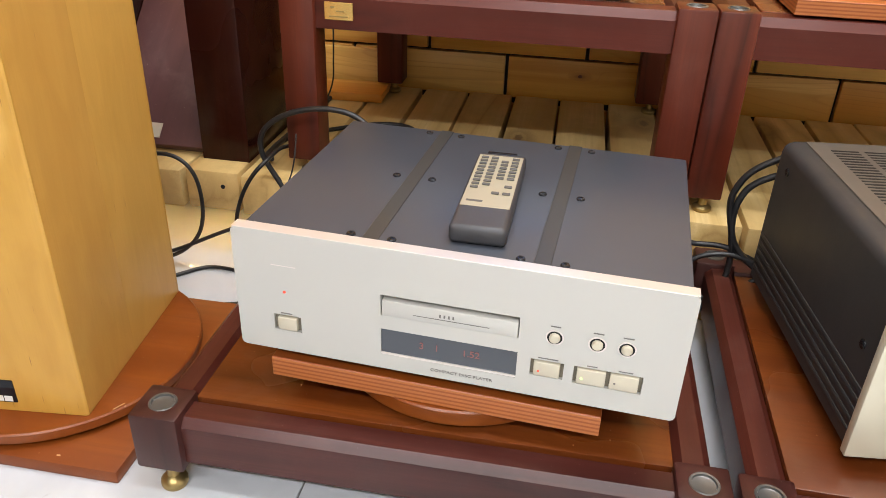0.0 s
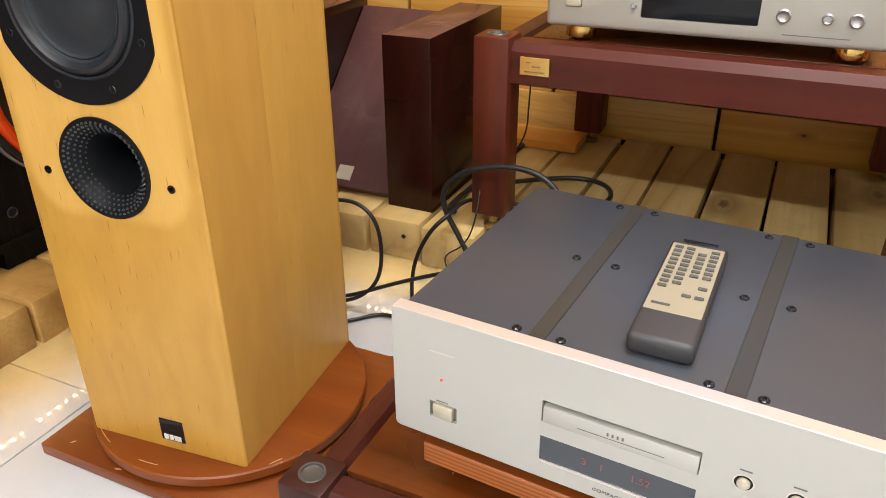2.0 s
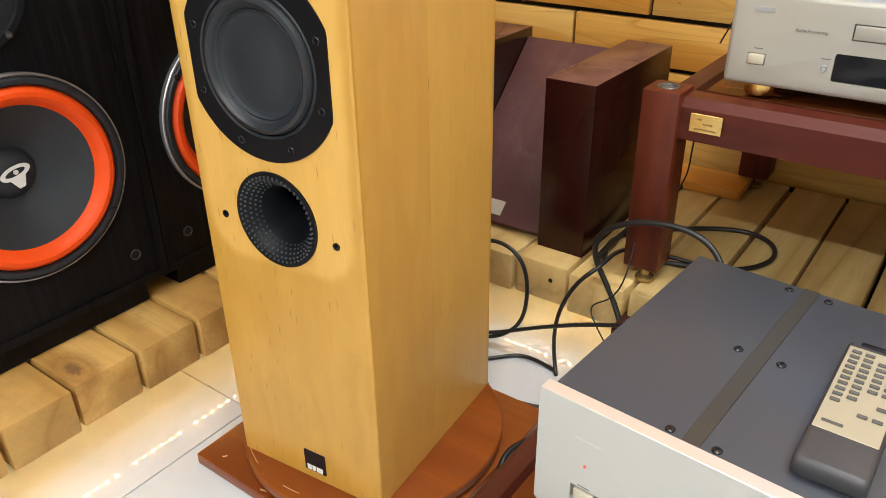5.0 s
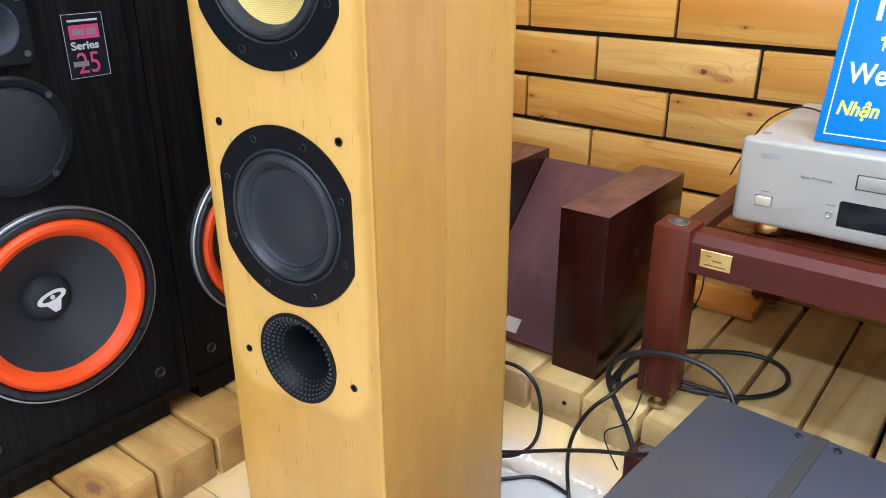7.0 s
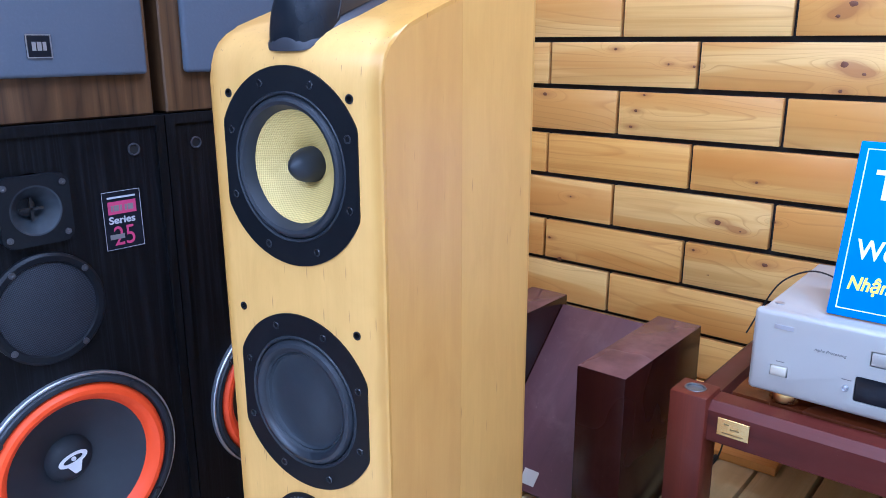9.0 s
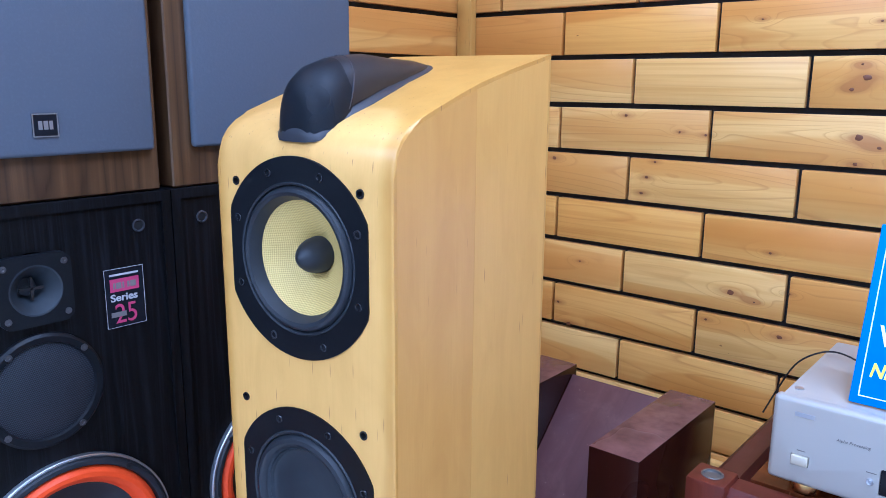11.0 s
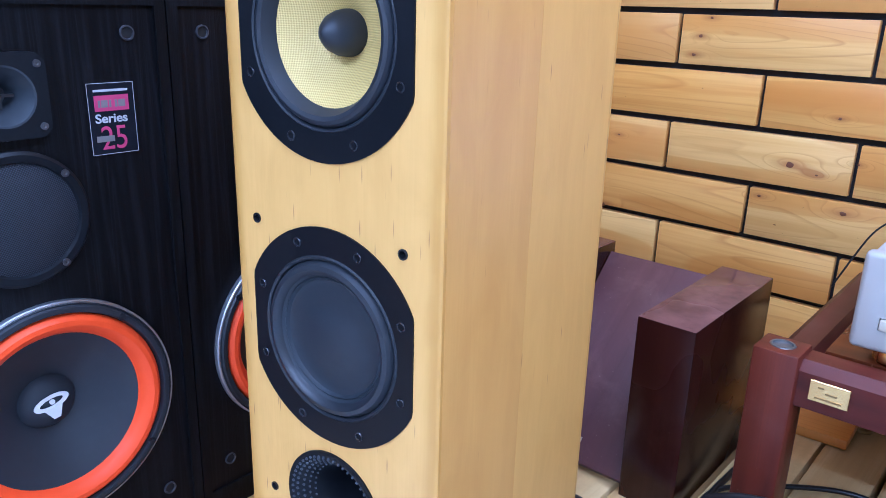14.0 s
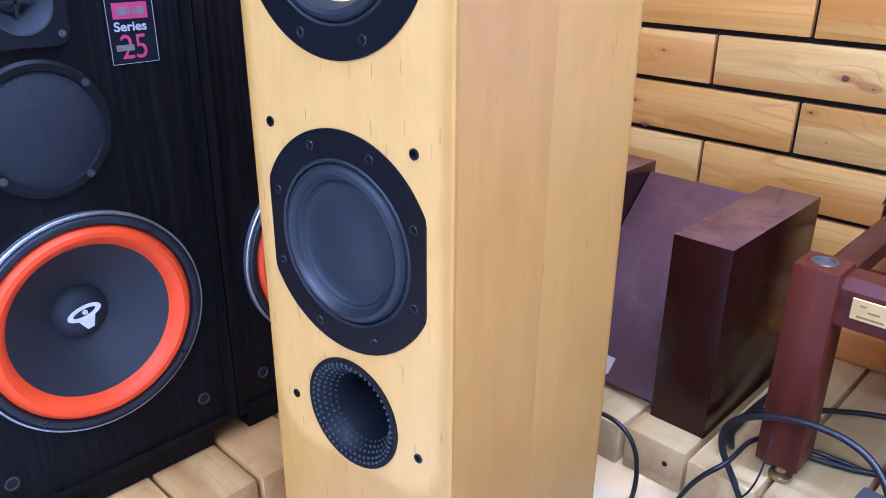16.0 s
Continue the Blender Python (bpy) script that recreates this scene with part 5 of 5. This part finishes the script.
tube(CABLE, [(-0.60, 1.085, 0.008), (-0.538, 1.09, 0.020), (-0.459, 1.09, 0.063), (-0.397, 1.09, 0.093), (-0.330, 1.09, 0.122), (-0.276, 1.08, 0.144), (-0.20, 1.06, 0.20)], 0.0034, M_CABLE, "black rubber cable rising from the floor to the player", "cable")
tube(CABLE, [(-0.39, 1.08, 0.004), (-0.404, 1.10, 0.011), (-0.411, 1.10, 0.060), (-0.402, 1.10, 0.125), (-0.370, 1.10, 0.186), (-0.345, 1.11, 0.207), (-0.350, 1.17, 0.205), (-0.350, 1.24, 0.185), (-0.30, 1.28, 0.165), (-0.22, 1.29, 0.160)], 0.0034, M_CABLE, "black rubber cable arching from the floor past the rack post", "cable")
tube(CABLE, [(-0.27, 1.10, 0.03), (-0.31, 1.14, 0.100), (-0.346, 1.15, 0.158), (-0.376, 1.15, 0.198), (-0.372, 1.15, 0.242), (-0.329, 1.15, 0.272), (-0.278, 1.15, 0.287), (-0.220, 1.15, 0.287), (-0.175, 1.14, 0.262), (-0.15, 1.09, 0.235), (-0.13, 1.035, 0.22)], 0.0046, M_CABLE, "thick black mains cable looping up to the player", "cable")
tube(CABLE, [(-0.376, 1.20, 0.170), (-0.410, 1.27, 0.161), (-0.400, 1.33, 0.161), (-0.318, 1.400, 0.161), (-0.247, 1.452, 0.161), (-0.185, 1.450, 0.161), (-0.150, 1.396, 0.161), (-0.166, 1.320, 0.161), (-0.24, 1.27, 0.161), (-0.36, 1.255, 0.161)], 0.0042, M_CABLE, "black cable lying in a loop on the platform", "cable")
tube(CABLE, [(-0.385, 1.19, 0.175), (-0.400, 1.27, 0.163), (-0.396, 1.36, 0.161), (-0.392, 1.48, 0.161), (-0.39, 1.60, 0.161)], 0.0052, M_CABLE, "thick dark cable running back beside the wedge stand", "cable")
tube(CABLE, [(-0.316, 1.165, 0.234), (-0.311, 1.14, 0.193), (-0.323, 1.13, 0.150), (-0.350, 1.13, 0.134), (-0.368, 1.13, 0.117), (-0.348, 1.12, 0.098), (-0.32, 1.10, 0.085)], 0.0013, M_CABLE, "thin black wire hanging beside the rack post", "wire")
tube(CABLE, [(-0.352, 1.5, 0.40), (-0.353, 1.5, 0.297), (-0.357, 1.5, 0.255), (-0.354, 1.5, 0.218), (-0.379, 1.49, 0.165), (-0.40, 1.46, 0.157)], 0.0016, M_CABLE, "thin black wire dropping behind the tall rack", "wire")
tube(CABLE, [(-0.56, 1.02, 0.004), (-0.508, 1.043, 0.004), (-0.481, 1.092, 0.004), (-0.448, 1.102, 0.004), (-0.400, 1.090, 0.004)], 0.0034, M_CABLE, "black cable curving across the white floor", "cable")
tube(CABLE, [(-0.325, 0.80, 0.004), (-0.340, 0.825, 0.008), (-0.352, 0.850, 0.020), (-0.348, 0.885, 0.025), (-0.335, 0.925, 0.015), (-0.32, 0.97, 0.004)], 0.0045, M_CABLE, "black cable squeezed between turntable and rack", "cable")
tube(CABLE, [(-0.470, 0.995, 0.0045), (-0.462, 0.983, 0.0045), (-0.440, 0.981, 0.0045), (-0.410, 0.983, 0.0045), (-0.370, 0.990, 0.0045), (-0.34, 1.01, 0.0045)], 0.0042, M_CABLE, "black cable lying along the base board", "cable")
tube(CABLE, [(0.42, 1.085, 0.30), (0.386, 1.09, 0.282), (0.367, 1.09, 0.259), (0.355, 1.09, 0.223), (0.372, 1.09, 0.175), (0.380, 1.09, 0.125), (0.372, 1.08, 0.075), (0.341, 1.07, 0.041), (0.30, 1.05, 0.034)], 0.0048, M_CABLE, "black cable hanging from the back of the amplifier", "cable")
tube(CABLE, [(0.43, 1.08, 0.28), (0.387, 1.09, 0.261), (0.369, 1.09, 0.233), (0.366, 1.09, 0.193), (0.376, 1.09, 0.145), (0.42, 1.08, 0.12)], 0.0048, M_CABLE, "black cable hanging from the back of the amplifier", "cable")
tube(CABLE, [(0.25, 1.06, 0.20), (0.300, 1.09, 0.149), (0.336, 1.09, 0.151), (0.375, 1.09, 0.153), (0.413, 1.09, 0.128), (0.45, 1.10, 0.115)], 0.0040, M_CABLE, "black signal cable joining player and amplifier", "cable")
tube(CABLE, [(0.25, 1.05, 0.18), (0.308, 1.08, 0.112), (0.324, 1.085, 0.132), (0.362, 1.085, 0.143), (0.399, 1.085, 0.139), (0.43, 1.08, 0.12)], 0.0040, M_CABLE, "black signal cable joining player and amplifier", "cable")
tube(CABLE, [(0.26, 1.05, 0.05), (0.317, 1.08, 0.055), (0.361, 1.08, 0.065), (0.398, 1.08, 0.088), (0.44, 1.08, 0.125)], 0.0044, M_CABLE, "black cable behind the low racks", "cable")
tube(CABLE, [(-0.32, 1.45, 0.48), (-0.291, 1.45, 0.552), (-0.278, 1.45, 0.579), (-0.250, 1.45, 0.601), (-0.220, 1.45, 0.613), (-0.190, 1.44, 0.6045)], 0.0014, M_CABLE, "thin black wire over the back of the player", "wire")
PB = thing("power_strip", "black power adapter box on the floor behind the player", "power adapter", pose(-0.265, 1.085, 0, 0, 0, 20))
part("case", box(bmesh.new(), -0.055, 0.055, -0.03, 0.03, 0.0, 0.055, 0.006, 3), M_AMP, PB)
part("label", box(bmesh.new(), -0.02, 0.02, -0.0305, -0.0298, 0.02, 0.035), M_INK, PB, "small grey label")

# ---- floor tiles ----
for i in range(-2, 5):
    for j in range(-5, 2):
        x0, y0 = -0.14 + 0.6 * i, 0.735 + 0.6 * j
        x1, y1 = min(x0 + 0.598, 2.59), min(y0 + 0.598, 1.74)
        x0, y0 = max(x0, -1.21), max(y0, -2.19)
        if x1 - x0 < 0.03 or y1 - y0 < 0.03:
            continue
        piece("tile", mesh_of("tile", box(bmesh.new(), 0, x1 - x0, 0, y1 - y0, -0.008, 0, 0.0008, 1), M_TILE), FLOOR, pose(x0, y0, 0))

# ---- pine blocks on the walls ----
LENGTHS = {}


def block(length):
    k = round(length, 3)
    if k not in LENGTHS:
        LENGTHS[k] = mesh_of("block", box(bmesh.new(), 0, k, -0.0165, 0, 0, 0.0925, 0.0014, 2), M_BRICK)
    return LENGTHS[k]


for n in range(-3, 22):
    top = 0.440 + 0.1038 * n + (0.006 if n == -2 else 0)
    if top > 2.69:
        break
    start = -0.731 if n % 2 == 0 else -0.557
    for k in range(-3, 10):
        a, b = start + 0.351 * k + 0.004, start + 0.351 * (k + 1) - 0.004
        a, b = max(a, -1.198), min(b, 2.595)
        if b - a < 0.02:
            continue
        ob = piece("block", block(b - a), WALL_N, pose(a, 1.7515 + random.uniform(-0.0006, 0.0), top - 0.0925, 0, random.uniform(-0.15, 0.15), 0))
    for k in range(0, 5):
        a, b = 1.73 - 0.351 * (k + (0.5 if n % 2 else 0)), 1.73 - 0.351 * (k + 1 + (0.5 if n % 2 else 0)) + 0.008
        if k == 0 and n % 2:
            a = 1.73
        piece("block", block(a - b), WALL_W, Matrix.Translation((-1.2165, b, top - 0.0925)) @ Matrix.Rotation(radians(90), 4, "Z"))


# ---- knots in the pine ----
BLOCKS_AT = 1.7345


def knot_mesh():
    bm = lathe(bmesh.new(), [(1.0, 0), (0.8, 0.05), (0, 0.08)], 16)
    for v in bm.verts:
        k = 1 + 0.35 * noise.noise(Vector((v.co.x * 1.3, v.co.y * 1.3, random.random() * 0.2 + len(KNOT_MESHES) * 7.1)))
        v.co.x, v.co.y = v.co.x * k, v.co.y * k
    return mesh_of("knot", bm, M_KNOT)


KNOT_MESHES = []
for k in range(5):
    KNOT_MESHES.append(knot_mesh())
for n, (x, z, mm) in enumerate(KNOTS):
    r = mm / 1000
    piece("knot", KNOT_MESHES[n % 5], WALL_N, Matrix.Translation((x, BLOCKS_AT, z)) @ Matrix.Diagonal((1.15, 1, 0.85, 1)) @ FRONT @ Matrix.Diagonal((0.68 * r, 0.68 * r, 0.006, 1)))
